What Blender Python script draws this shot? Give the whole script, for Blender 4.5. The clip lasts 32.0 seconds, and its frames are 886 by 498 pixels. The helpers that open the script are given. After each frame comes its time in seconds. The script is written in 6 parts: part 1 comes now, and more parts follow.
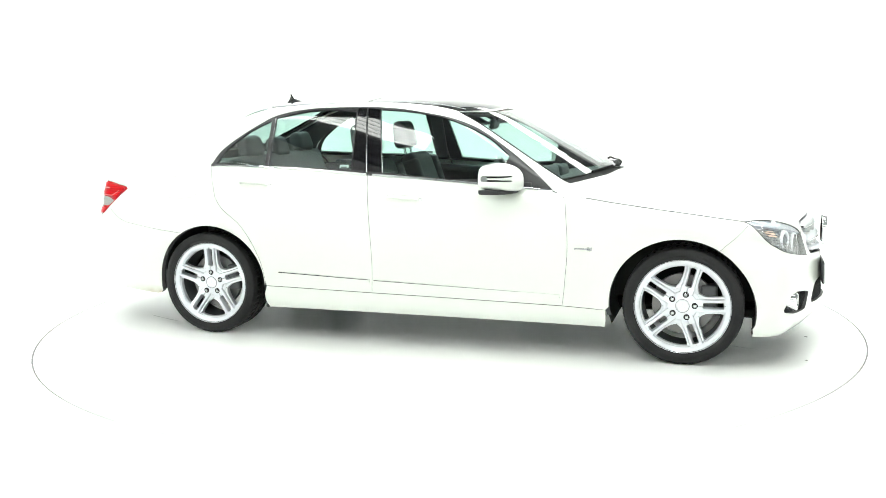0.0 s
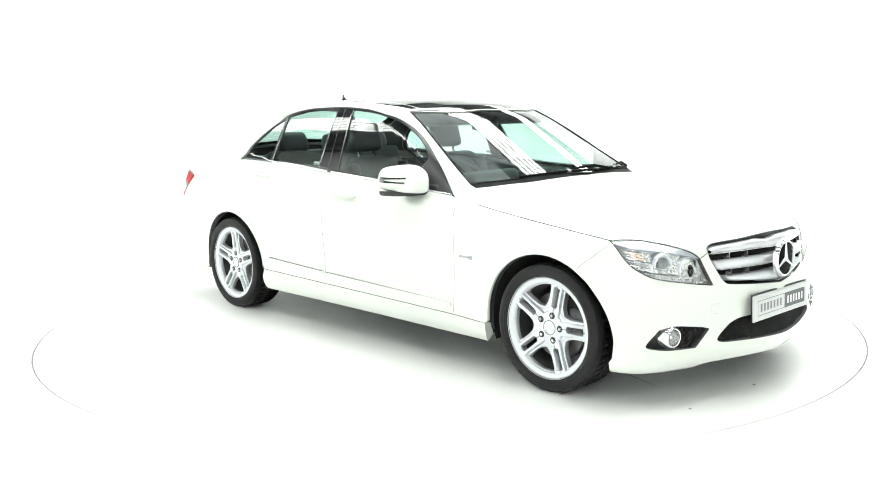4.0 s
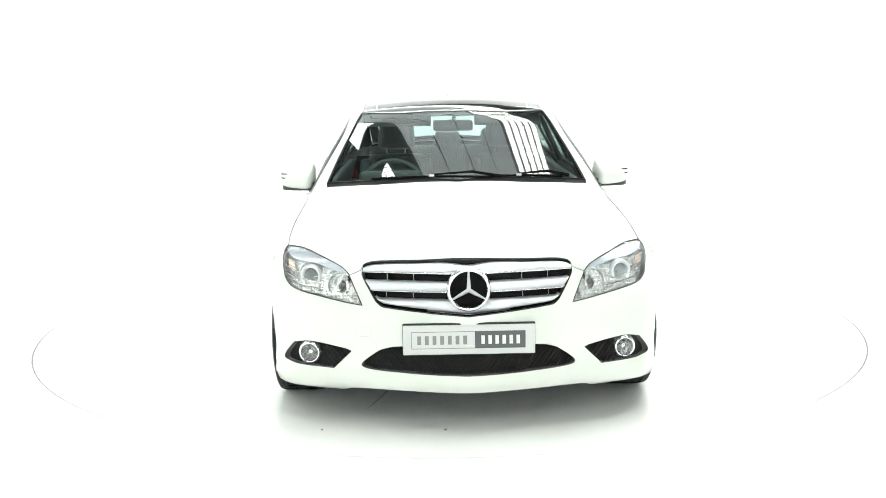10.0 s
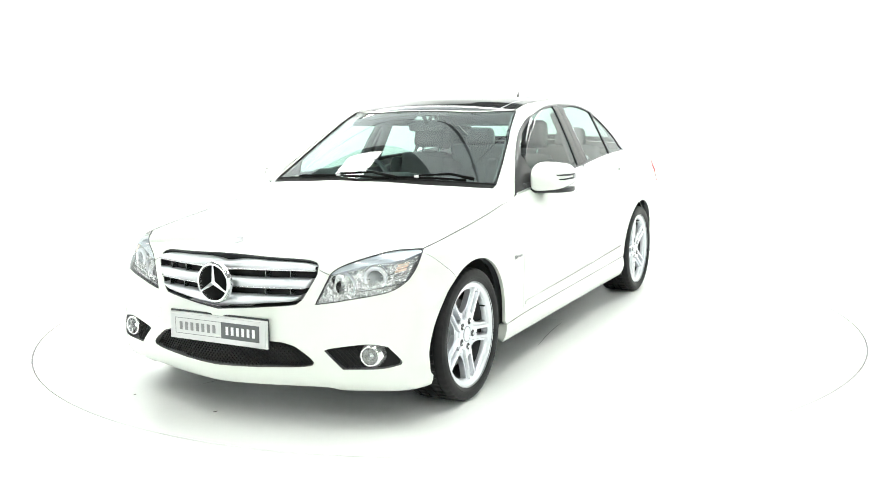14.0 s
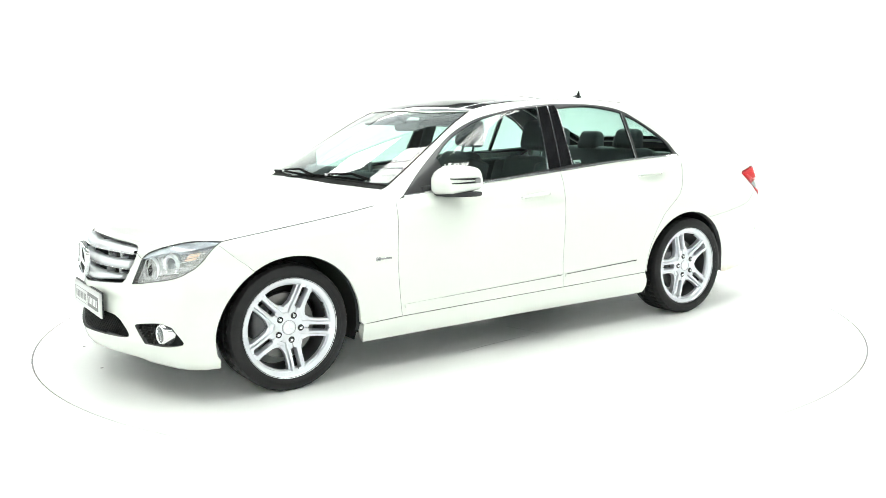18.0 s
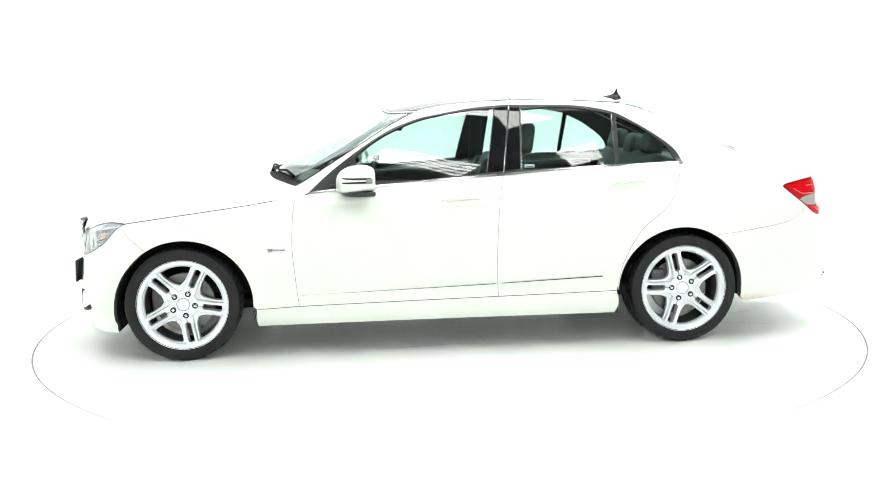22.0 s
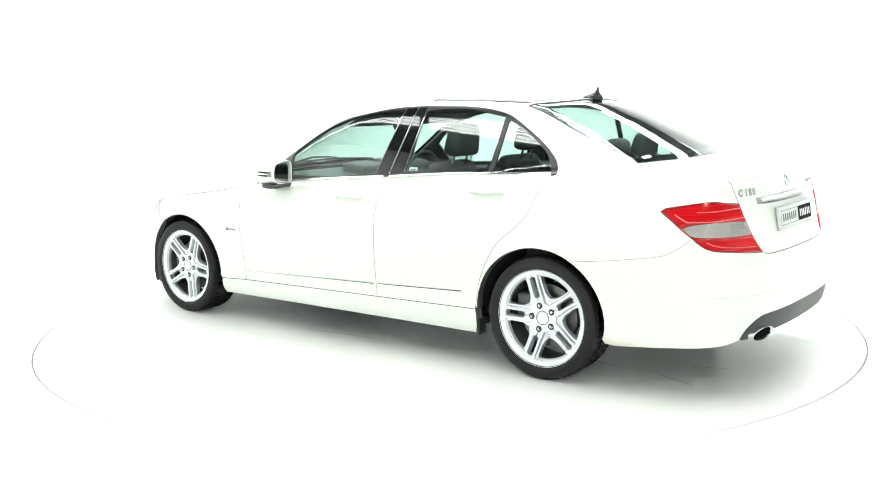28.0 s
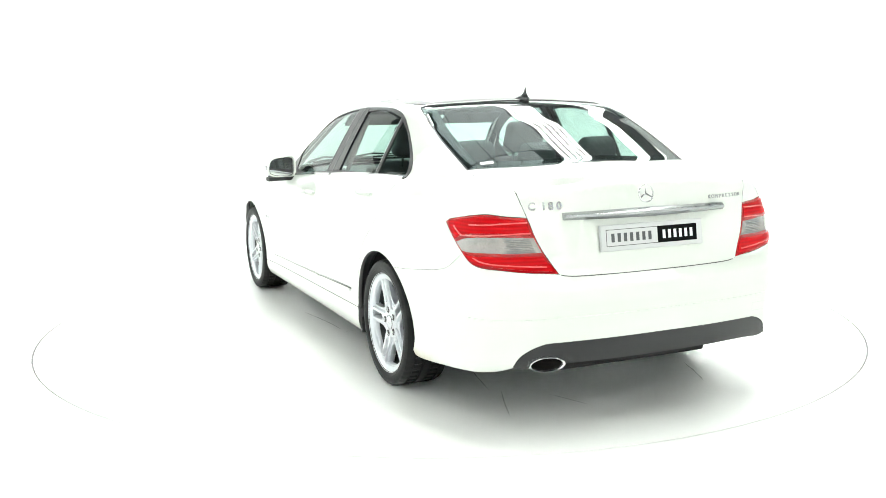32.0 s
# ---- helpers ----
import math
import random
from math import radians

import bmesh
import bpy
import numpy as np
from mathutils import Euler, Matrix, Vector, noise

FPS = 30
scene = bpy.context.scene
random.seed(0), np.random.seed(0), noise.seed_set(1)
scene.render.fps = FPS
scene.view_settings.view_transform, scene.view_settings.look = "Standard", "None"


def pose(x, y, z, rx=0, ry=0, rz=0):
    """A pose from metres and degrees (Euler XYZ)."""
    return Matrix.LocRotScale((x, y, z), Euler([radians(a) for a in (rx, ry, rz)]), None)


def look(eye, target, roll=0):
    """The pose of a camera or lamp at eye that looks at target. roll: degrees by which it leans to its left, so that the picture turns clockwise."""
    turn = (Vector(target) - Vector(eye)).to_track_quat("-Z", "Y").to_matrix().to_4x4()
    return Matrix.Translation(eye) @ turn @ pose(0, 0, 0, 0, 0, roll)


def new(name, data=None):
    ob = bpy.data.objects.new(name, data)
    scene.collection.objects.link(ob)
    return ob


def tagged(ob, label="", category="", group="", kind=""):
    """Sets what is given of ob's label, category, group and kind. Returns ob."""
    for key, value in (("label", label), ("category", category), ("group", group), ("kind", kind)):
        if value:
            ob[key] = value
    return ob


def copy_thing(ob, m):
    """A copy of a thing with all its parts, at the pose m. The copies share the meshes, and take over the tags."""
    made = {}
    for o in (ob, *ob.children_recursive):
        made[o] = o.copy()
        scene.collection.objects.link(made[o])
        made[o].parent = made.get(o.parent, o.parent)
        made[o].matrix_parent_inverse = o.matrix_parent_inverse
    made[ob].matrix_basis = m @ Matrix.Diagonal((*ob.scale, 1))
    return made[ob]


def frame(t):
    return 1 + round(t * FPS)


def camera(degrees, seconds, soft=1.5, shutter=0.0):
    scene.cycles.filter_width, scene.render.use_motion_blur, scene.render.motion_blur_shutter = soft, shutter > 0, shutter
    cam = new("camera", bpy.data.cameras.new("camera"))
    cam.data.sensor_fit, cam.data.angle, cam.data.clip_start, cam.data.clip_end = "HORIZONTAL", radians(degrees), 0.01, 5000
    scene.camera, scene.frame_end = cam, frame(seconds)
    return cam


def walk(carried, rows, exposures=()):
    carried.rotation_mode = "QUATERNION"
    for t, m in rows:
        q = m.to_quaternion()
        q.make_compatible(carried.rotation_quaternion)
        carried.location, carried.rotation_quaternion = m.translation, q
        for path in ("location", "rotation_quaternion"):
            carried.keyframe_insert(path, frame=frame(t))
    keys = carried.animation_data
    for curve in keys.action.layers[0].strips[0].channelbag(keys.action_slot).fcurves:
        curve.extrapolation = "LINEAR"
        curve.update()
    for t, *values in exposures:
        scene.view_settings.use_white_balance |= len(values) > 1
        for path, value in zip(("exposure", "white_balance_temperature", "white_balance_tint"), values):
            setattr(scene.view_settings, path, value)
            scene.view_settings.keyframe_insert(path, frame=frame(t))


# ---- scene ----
SECONDS = 32.0
cam = camera(51.09, SECONDS, soft=0.85)
EYE = (0.0, -5.8893, 1.3504)
AIM = (-0.0048, -4.9014, 1.1957)
walk(cam, [(0.0, look(EYE, AIM, -0.842)), (SECONDS, look(EYE, AIM, -0.842))], exposures=((0.0, 1.0, 6500, 5), (SECONDS, 1.0, 6500, 5)))

# the turntable turns clockwise, seen from above, at an even pace
TURN_START, TURN_RATE = -17.52, -7.128
CAR_X, CAR_Y = 0.138, 0.036          # the car's middle on the turntable
TABLE_R = 2.483

# ---- light: a white cove under a shed roof with banks of tube lamps ----
world = bpy.data.worlds.new("world")
scene.world = world
world.use_nodes = True
world.node_tree.nodes["Background"].inputs[0].default_value = (0.92, 0.97, 1.0, 1)
world.node_tree.nodes["Background"].inputs[1].default_value = 0.6
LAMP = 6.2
SKY = 0.55
# ---- the car's outer shape: one smooth function, below zero inside ----
def table(points, soft):
    """A smooth function through points (x, value), rounded over a length soft."""
    px, pv = np.array(points, float).T
    order = np.argsort(px)
    xs = np.arange(px.min() - 0.5, px.max() + 0.5, 0.004)
    vs = np.interp(xs, px[order], pv[order])
    n = max(1, int(soft / 0.004))
    kernel = np.exp(-0.5 * (np.arange(-3 * n, 3 * n + 1) / n) ** 2)
    vs = np.convolve(np.pad(vs, 3 * n, mode="edge"), kernel / kernel.sum(), mode="valid")
    return lambda x: np.interp(x, xs, vs)


def smax(a, b, k):
    h = np.maximum(k - np.abs(a - b), 0)
    return np.maximum(a, b) + h * h / (4 * k)


def smin(a, b, k):
    return -smax(-a, -b, k)


def step01(x, a, b):
    t = np.clip((x - a) / (b - a), 0, 1)
    return t * t * (3 - 2 * t)


plan = table([(-2.5, .62), (-2.35, .70), (-2.2, .775), (-2.0, .825), (-1.7, .872), (-1.38, .888), (-0.9, .884), (0, .884), (.8, .884),
              (1.38, .888), (1.65, .876), (1.8, .847), (1.95, .788), (2.05, .72), (2.15, .64)], .06)
section = table([(.10, -.075), (.17, -.045), (.20, -.022), (.26, -.010), (.29, -.018), (.45, -.010), (.6, 0), (.70, .0), (.76, -.004), (.84, -.024),
                 (.92, -.058), (1.0, -.105), (1.1, -.18)], .018)
deck = table([(2.3, .62), (2.15, .68), (2.05, .735), (1.9, .785), (1.65, .832), (1.4, .868), (1.0, .918), (.8, .942), (.6, .962), (0, .995), (-.5, 1.02),
              (-1.2, 1.05), (-1.5, 1.055), (-1.8, 1.048), (-2.1, 1.03), (-2.25, 1.02), (-2.4, 1.012)], .05)
nose = table([(.10, 2.03), (.16, 2.07), (.20, 2.105), (.27, 2.118), (.34, 2.112), (.40, 2.10), (.48, 2.092), (.56, 2.075), (.66, 2.058), (.72, 2.035), (.80, 1.98), (.9, 1.8)], .014)
tail = table([(.10, -2.26), (.2, -2.32), (.28, -2.375), (.4, -2.40), (.56, -2.402), (.615, -2.39), (.645, -2.352), (.70, -2.332), (.8, -2.308), (.92, -2.276),
              (.98, -2.265), (1.03, -2.272), (1.1, -2.27)], .012)
roof = table([(2.4, .22), (1.4, .73), (.96, .955), (.33, 1.284), (.18, 1.345), (0, 1.376), (-.2, 1.393), (-.45, 1.401), (-.8, 1.397), (-1.1, 1.382), (-1.27, 1.358),
              (-1.5, 1.262), (-1.8, 1.122), (-1.94, 1.055), (-2.3, .88), (-3.2, .44)], .03)
cabin = table([(1.2, .70), (.75, .752), (.4, .782), (0, .795), (-.4, .795), (-.9, .782), (-1.4, .752), (-1.7, .705), (-2.0, .65)], .06)


def shape(p):
    """The car's outer shape at points p (n, 3): below zero inside."""
    x, y, z = p[:, 0], np.abs(p[:, 1]), p[:, 2]
    side = y - plan(x) - section(z) + .062 * step01(x, 1.57, 1.74) * step01(z, .50, .66)
    side = side - .024 * step01(x, 1.45, 1.62) * step01(.24 - z, 0, .07)
    crown = np.interp(x, [-2, -1.2, .4, 1, 2], [.055, .06, .07, .085, .09])
    top = z - deck(x) + crown * (y / .78) ** 2
    front = x - nose(z) + .101 * ((y * y + .004) / .2) ** .70 - .101 * .02 ** .70
    back = tail(z) + .030 * (y / .454) ** 2.6 - x
    low = smax(side, top, .05)
    low = smax(low, front, .09)
    low = smax(low, back, np.interp(z, [.5, .7, .9, 1.0], [.10, .07, .05, .03]))
    low = smax(low, .155 - z, .02)
    bend = y / .70
    xe = x + .16 * bend ** 2 * step01(x, -.4, .2) - .13 * bend ** 2 * step01(-x, .9, 1.4)
    up = z - roof(xe) + .115 * y * y
    wall = y - cabin(x) + .47 * (z - .96) + .16 * np.clip(z - .96, 0, 1) ** 2
    high = np.maximum(smax(up, wall, np.interp(x, [-1.3, -1.1, .1, .3], [.036, .07, .07, .045])), .8 - z)
    high = np.maximum(high, -2.15 - x)
    return smin(low, high, np.interp(x, [-1.9, -1.4, -.9, .6, .9], [.05, .05, .015, .015, .03]))


def meet(start, way, near=0.0, far=1.6, n=90):
    """The first places at which rays (start + d * way) enter the shape; misses stay at their least value."""
    d = np.linspace(near, far, n)
    vals = np.stack([shape(start + way * k) for k in d])
    inside = vals < 0
    first = np.where(inside.any(0), inside.argmax(0), vals.argmin(0))
    hi = d[first]
    lo = d[np.maximum(first - 1, 0)]
    for _ in range(22):
        mid = (lo + hi) / 2
        v = shape(start + way * mid[:, None]) < 0
        hi = np.where(v, mid, hi)
        lo = np.where(v, lo, mid)
    return start + way * hi[:, None]


def normals(p):
    e = 2e-3
    g = np.stack([shape(p + np.eye(3)[i] * e) - shape(p - np.eye(3)[i] * e) for i in range(3)], 1)
    return g / np.linalg.norm(g, axis=1, keepdims=True)
# ---- building helpers ----
def catmull(points, gap=0.014):
    """Points along a smooth line through the given points, its last point left out."""
    p = np.array(points, float)
    if len(p) == 2:
        q = p
    else:
        q = np.vstack([2 * p[0] - p[1], p, 2 * p[-1] - p[-2]])
    out = []
    for i in range(len(p) - 1):
        n = max(1, int(np.linalg.norm(p[i + 1] - p[i]) / gap))
        for t in np.arange(n) / n:
            if len(p) == 2:
                out.append(p[0] + (p[1] - p[0]) * t)
            else:
                a, b, c, d = q[i:i + 4]
                out.append(.5 * (2 * b + (c - a) * t + (2 * a - 5 * b + 4 * c - d) * t * t + (3 * b - a - 3 * c + d) * t ** 3))
    return np.array(out)


def outline(*segments, gap=0.014):
    """A closed outline out of smooth segments that meet in corners."""
    return np.vstack([catmull(s, gap) for s in segments])


def both(half):
    """A closed outline from its left half, which runs from the middle line to the middle line."""
    other = half[::-1] * np.array([1, -1, 1])
    return np.vstack([half, other[1:] if abs(other[0][1]) < 1e-6 else other])


class Flat:
    """Looks at the shape along a straight way; out points away from it."""
    def __init__(self, out, reach=2.2, depth=3.0):
        self.d = np.array(out, float) / np.linalg.norm(out)
        a = np.array([0, 0, 1.0]) if abs(self.d[2]) < .8 else np.array([1.0, 0, 0])
        if abs(self.d[1]) > .5:
            a = np.array([1.0, 0, 0])
        self.u = a - self.d * (a @ self.d)
        self.u /= np.linalg.norm(self.u)
        self.v = np.cross(self.d, self.u)
        self.reach, self.depth = reach, depth

    def flat(self, p):
        return np.stack([p @ self.u, p @ self.v], 1)

    def lift(self, q):
        start = q[:, :1] * self.u + q[:, 1:] * self.v + self.d * self.reach
        return meet(start, np.broadcast_to(-self.d, start.shape), 0, self.depth, 150)


class Round:
    """Looks at the shape from all round an upright axis at x."""
    def __init__(self, x, sign):
        self.x, self.s = x, sign

    def flat(self, p):
        return np.stack([np.arctan2(p[:, 1], self.s * (p[:, 0] - self.x)), p[:, 2]], 1)

    def lift(self, q):
        c, s = np.cos(q[:, 0]), np.sin(q[:, 0])
        way = np.stack([self.s * c, s, np.zeros(len(q))], 1)
        start = np.stack([np.full(len(q), self.x), np.zeros(len(q)), q[:, 1]], 1) + way * 1.6
        return meet(start, -way, 0, 1.3, 110)


SIDE = Flat((0, 1, .70), 2.2, 2.6)
LEVEL = Flat((0, 1, 0), 1.3, 1.2)
HOOD = Flat((.45, 0, .9))
TOP = Flat((0, 0, 1), 2.2, 2.0)
SCREEN = Flat((.5, 0, .87))
REARGLASS = Flat((-.42, 0, .9))
BOOT = Flat((-.75, 0, .66), 3.0, 3.0)
FRONT, REAR = Round(1.0, 1), Round(-1.2, -1)


def within(q, poly):
    inside = np.zeros(len(q), bool)
    x, y = q[:, 0], q[:, 1]
    for (x0, y0), (x1, y1) in zip(poly, np.roll(poly, -1, 0)):
        if y0 != y1:
            inside ^= ((y0 > y) != (y1 > y)) & (x < (x1 - x0) * (y - y0) / (y1 - y0) + x0)
    return inside


def shrink(poly, d):
    """The outline moved inwards by d."""
    a, b = np.roll(poly, 1, 0), np.roll(poly, -1, 0)
    area = .5 * np.sum(poly[:, 0] * b[:, 1] - b[:, 0] * poly[:, 1])
    e0, e1 = poly - a, b - poly
    e0 /= np.linalg.norm(e0, axis=1, keepdims=True) + 1e-12
    e1 /= np.linalg.norm(e1, axis=1, keepdims=True) + 1e-12
    n0, n1 = np.stack([-e0[:, 1], e0[:, 0]], 1), np.stack([-e1[:, 1], e1[:, 0]], 1)
    n = n0 + n1
    n /= np.maximum(np.linalg.norm(n, axis=1, keepdims=True), .7)
    return poly + n * d * np.sign(area)


def sheet(proj, edge, holes=(), gap=.0009, depth=.016, raised=0.0, grid=.03, rim=True):
    """A piece of the car's skin inside an outline, with edges turned inwards: its verts, faces and normals."""
    from mathutils.geometry import delaunay_2d_cdt
    poly = shrink(proj.flat(edge), gap)
    cuts = [shrink(proj.flat(h), -gap) for h in holes]
    lo, hi = poly.min(0), poly.max(0)
    gx, gy = np.meshgrid(np.arange(lo[0] + grid / 2, hi[0], grid), np.arange(lo[1] + grid / 2, hi[1], grid * .9))
    gx[1::2] += grid / 2
    g = np.stack([gx.ravel(), gy.ravel()], 1)
    g = g[within(g, poly)]
    for c in cuts:
        g = g[~within(g, c)]
    ring = np.vstack([poly, *cuts])
    if len(g):
        near = np.min(np.hypot(g[:, None, 0] - ring[None, :, 0], g[:, None, 1] - ring[None, :, 1]), 1)
        g = g[near > grid * .4]
    pts = [poly, *cuts, g] if len(g) else [poly, *cuts]
    edges, base = [], 0
    for c in (poly, *cuts):
        edges += [(base + i, base + (i + 1) % len(c)) for i in range(len(c))]
        base += len(c)
    out = delaunay_2d_cdt([Vector(q) for q in np.vstack(pts)], edges, [], 0, 1e-6)
    q = np.array([v[:] for v in out[0]])
    f = np.array([list(t) for t in out[2]])
    mid = q[f].mean(1)
    keep = within(mid, poly)
    for c in cuts:
        keep &= ~within(mid, c)
    f = f[keep]
    used = np.unique(f)
    remap = np.full(len(q), -1)
    remap[used] = np.arange(len(used))
    q, f = q[used], remap[f]
    p = proj.lift(q)
    n = normals(p)
    p = p + n * raised
    tri = np.cross(p[f[:, 1]] - p[f[:, 0]], p[f[:, 2]] - p[f[:, 0]])
    flip = np.sum(tri * n[f[:, 0]], 1) < 0
    f[flip] = f[flip][:, ::-1]
    faces = [tuple(t) for t in f]
    if rim:
        count = {}
        for t in faces:
            for a, b in ((t[0], t[1]), (t[1], t[2]), (t[2], t[0])):
                count[(a, b)] = 1
        border = [(a, b) for a, b in count if (b, a) not in count]
        ids = sorted({a for e in border for a in e})
        top = {v: len(p) + i for i, v in enumerate(ids)}
        low = {v: len(p) + len(ids) + i for i, v in enumerate(ids)}
        p = np.vstack([p, p[ids], p[ids] - n[ids] * depth])
        n = np.vstack([n, np.zeros((2 * len(ids), 3))])
        faces += [(top[b], top[a], low[a], low[b]) for a, b in border]
    return p, faces, n


def as_mesh(name, verts, faces, norms=None, smooth=True):
    me = bpy.data.meshes.new(name)
    me.from_pydata(np.asarray(verts, float).tolist(), [], [tuple(int(i) for i in f) for f in faces])
    if smooth:
        me.shade_smooth()
    if norms is not None:
        n = np.array(norms)
        bare = np.linalg.norm(n, axis=1) < .5
        if bare.any():
            vn = np.empty(len(me.vertices) * 3)
            me.vertices.foreach_get("normal", vn)
            n[bare] = vn.reshape(-1, 3)[bare]
        me.normals_split_custom_set_from_vertices(n.tolist())
    return me


def snap(line):
    """The points of a line, moved onto the shape."""
    p = np.array(line, float)
    for _ in range(6):
        e = 2e-3
        g = np.stack([shape(p + np.eye(3)[i] * e) - shape(p - np.eye(3)[i] * e) for i in range(3)], 1) / (2 * e)
        p = p - (shape(p) / np.maximum(np.sum(g * g, 1), .2))[:, None] * g
    return [tuple(q) for q in p]


def put(name, me, material, parent, label=""):
    """Links a mesh as one part under its thing."""
    ob = new(name, me)
    if material and not me.materials:
        me.materials.append(material)
    ob.parent = parent
    return tagged(ob, label) if label else ob


def skin(name, proj, edge, material, parent, label="", mirror=False, dark_edge=True, **kw):
    """A piece of the car's skin as a part; with mirror, on both sides of the car."""
    p, f, n = sheet(proj, edge, **kw)
    meshes = [as_mesh(name, p, f, n)]
    if mirror:
        m = np.array([1, -1, 1])
        meshes.append(as_mesh(name, p * m, [t[::-1] for t in f], n * m))
    obs = []
    for me in meshes:
        me.materials.append(material)
        if material in (WHITE, WORN) and dark_edge:
            # gap shade is put into the turned-in edge's colour, but behind the front wheels it is painted
            me.materials.append(EDGE_SHADE)
            for poly in me.polygons:
                if len(poly.vertices) == 4 and not (.9 < poly.center.x < 1.25 and math.hypot(poly.center.x - 1.363, poly.center.z - .308) < .41):
                    poly.material_index = 1
        obs.append(put(name, me, None, parent, label))
    return obs


def from_bm(name, bm, smooth=True, sharp=40):
    me = bpy.data.meshes.new(name)
    bm.normal_update()
    for e in bm.edges:
        if len(e.link_faces) == 2 and e.calc_face_angle(0) > radians(sharp):
            e.smooth = False
    for f in bm.faces:
        f.smooth = smooth
    bm.to_mesh(me)
    bm.free()
    return me


def part(name, bm, material, parent, label="", at=None):
    ob = put(name, from_bm(name, bm), material, parent, label)
    if at is not None:
        ob.matrix_basis = at
    return ob


def block(sx, sy, sz, bevel=0.01, at=(0, 0, 0), segments=3, taper=None, into=None):
    """A box with rounded edges; taper narrows its top."""
    bm = into or bmesh.new()
    got = bmesh.ops.create_cube(bm, size=1)["verts"]
    for v in got:
        k = taper if taper and v.co.z > 0 else 1
        v.co = Vector((v.co.x * sx * k, v.co.y * sy * k, v.co.z * sz))
    if bevel:
        es = list({e for v in got for e in v.link_edges})
        got = [v for v in bmesh.ops.bevel(bm, geom=es, offset=bevel, segments=segments, affect="EDGES", profile=.6)["verts"]]
        got = list({w for v in got for f in v.link_faces for w in f.verts})
    for v in got:
        v.co += Vector(at)
    return bm


def lathe(profile, steps=48, into=None, axis="y"):
    """A turned body: profile rows (along the axis, radius)."""
    bm = into or bmesh.new()
    rows = []
    for a, r in profile:
        row = []
        for i in range(steps):
            t = 2 * math.pi * i / steps
            c, s = r * math.cos(t), r * math.sin(t)
            row.append(bm.verts.new((c, a, s) if axis == "y" else (c, s, a) if axis == "z" else (a, c, s)))
        rows.append(row)
    for r0, r1 in zip(rows, rows[1:]):
        for i in range(steps):
            j = (i + 1) % steps
            bm.faces.new((r0[i], r0[j], r1[j], r1[i]))
    bmesh.ops.recalc_face_normals(bm, faces=bm.faces)
    return bm


def tube(points, radius, steps=8, into=None, radii=None):
    """A round bar along a line of points."""
    bm = into or bmesh.new()
    p = [Vector(q) for q in points]
    rows = []
    for i, q in enumerate(p):
        d = (p[min(i + 1, len(p) - 1)] - p[max(i - 1, 0)]).normalized()
        a = d.orthogonal() if abs(d.z) > .9 else Vector((0, 0, 1)).cross(d).normalized()
        b = d.cross(a)
        r = radii[i] if radii else radius
        rows.append([bm.verts.new(q + (a * math.cos(2 * math.pi * k / steps) + b * math.sin(2 * math.pi * k / steps)) * r) for k in range(steps)])
    for r0, r1 in zip(rows, rows[1:]):
        for k in range(steps):
            bm.faces.new((r0[k], r0[(k + 1) % steps], r1[(k + 1) % steps], r1[k]))
    bm.faces.new(rows[0][::-1])
    bm.faces.new(rows[-1])
    bmesh.ops.recalc_face_normals(bm, faces=bm.faces)
    return bm


def prism(poly, depth, bevel=0.0, into=None):
    """A flat outline in the xz plane, given a depth along y, with bevelled front edges."""
    bm = into or bmesh.new()
    front = [bm.verts.new((x, 0, z)) for x, z in poly]
    face = bm.faces.new(front)
    got = bmesh.ops.extrude_face_region(bm, geom=[face])["geom"]
    for v in got:
        if isinstance(v, bmesh.types.BMVert):
            v.co.y += depth
    bmesh.ops.recalc_face_normals(bm, faces=bm.faces)
    if bevel:
        es = [e for e in bm.edges if abs(e.verts[0].co.y) < 1e-6 and abs(e.verts[1].co.y) < 1e-6]
        bmesh.ops.bevel(bm, geom=es, offset=bevel, segments=2, affect="EDGES")
    return bm
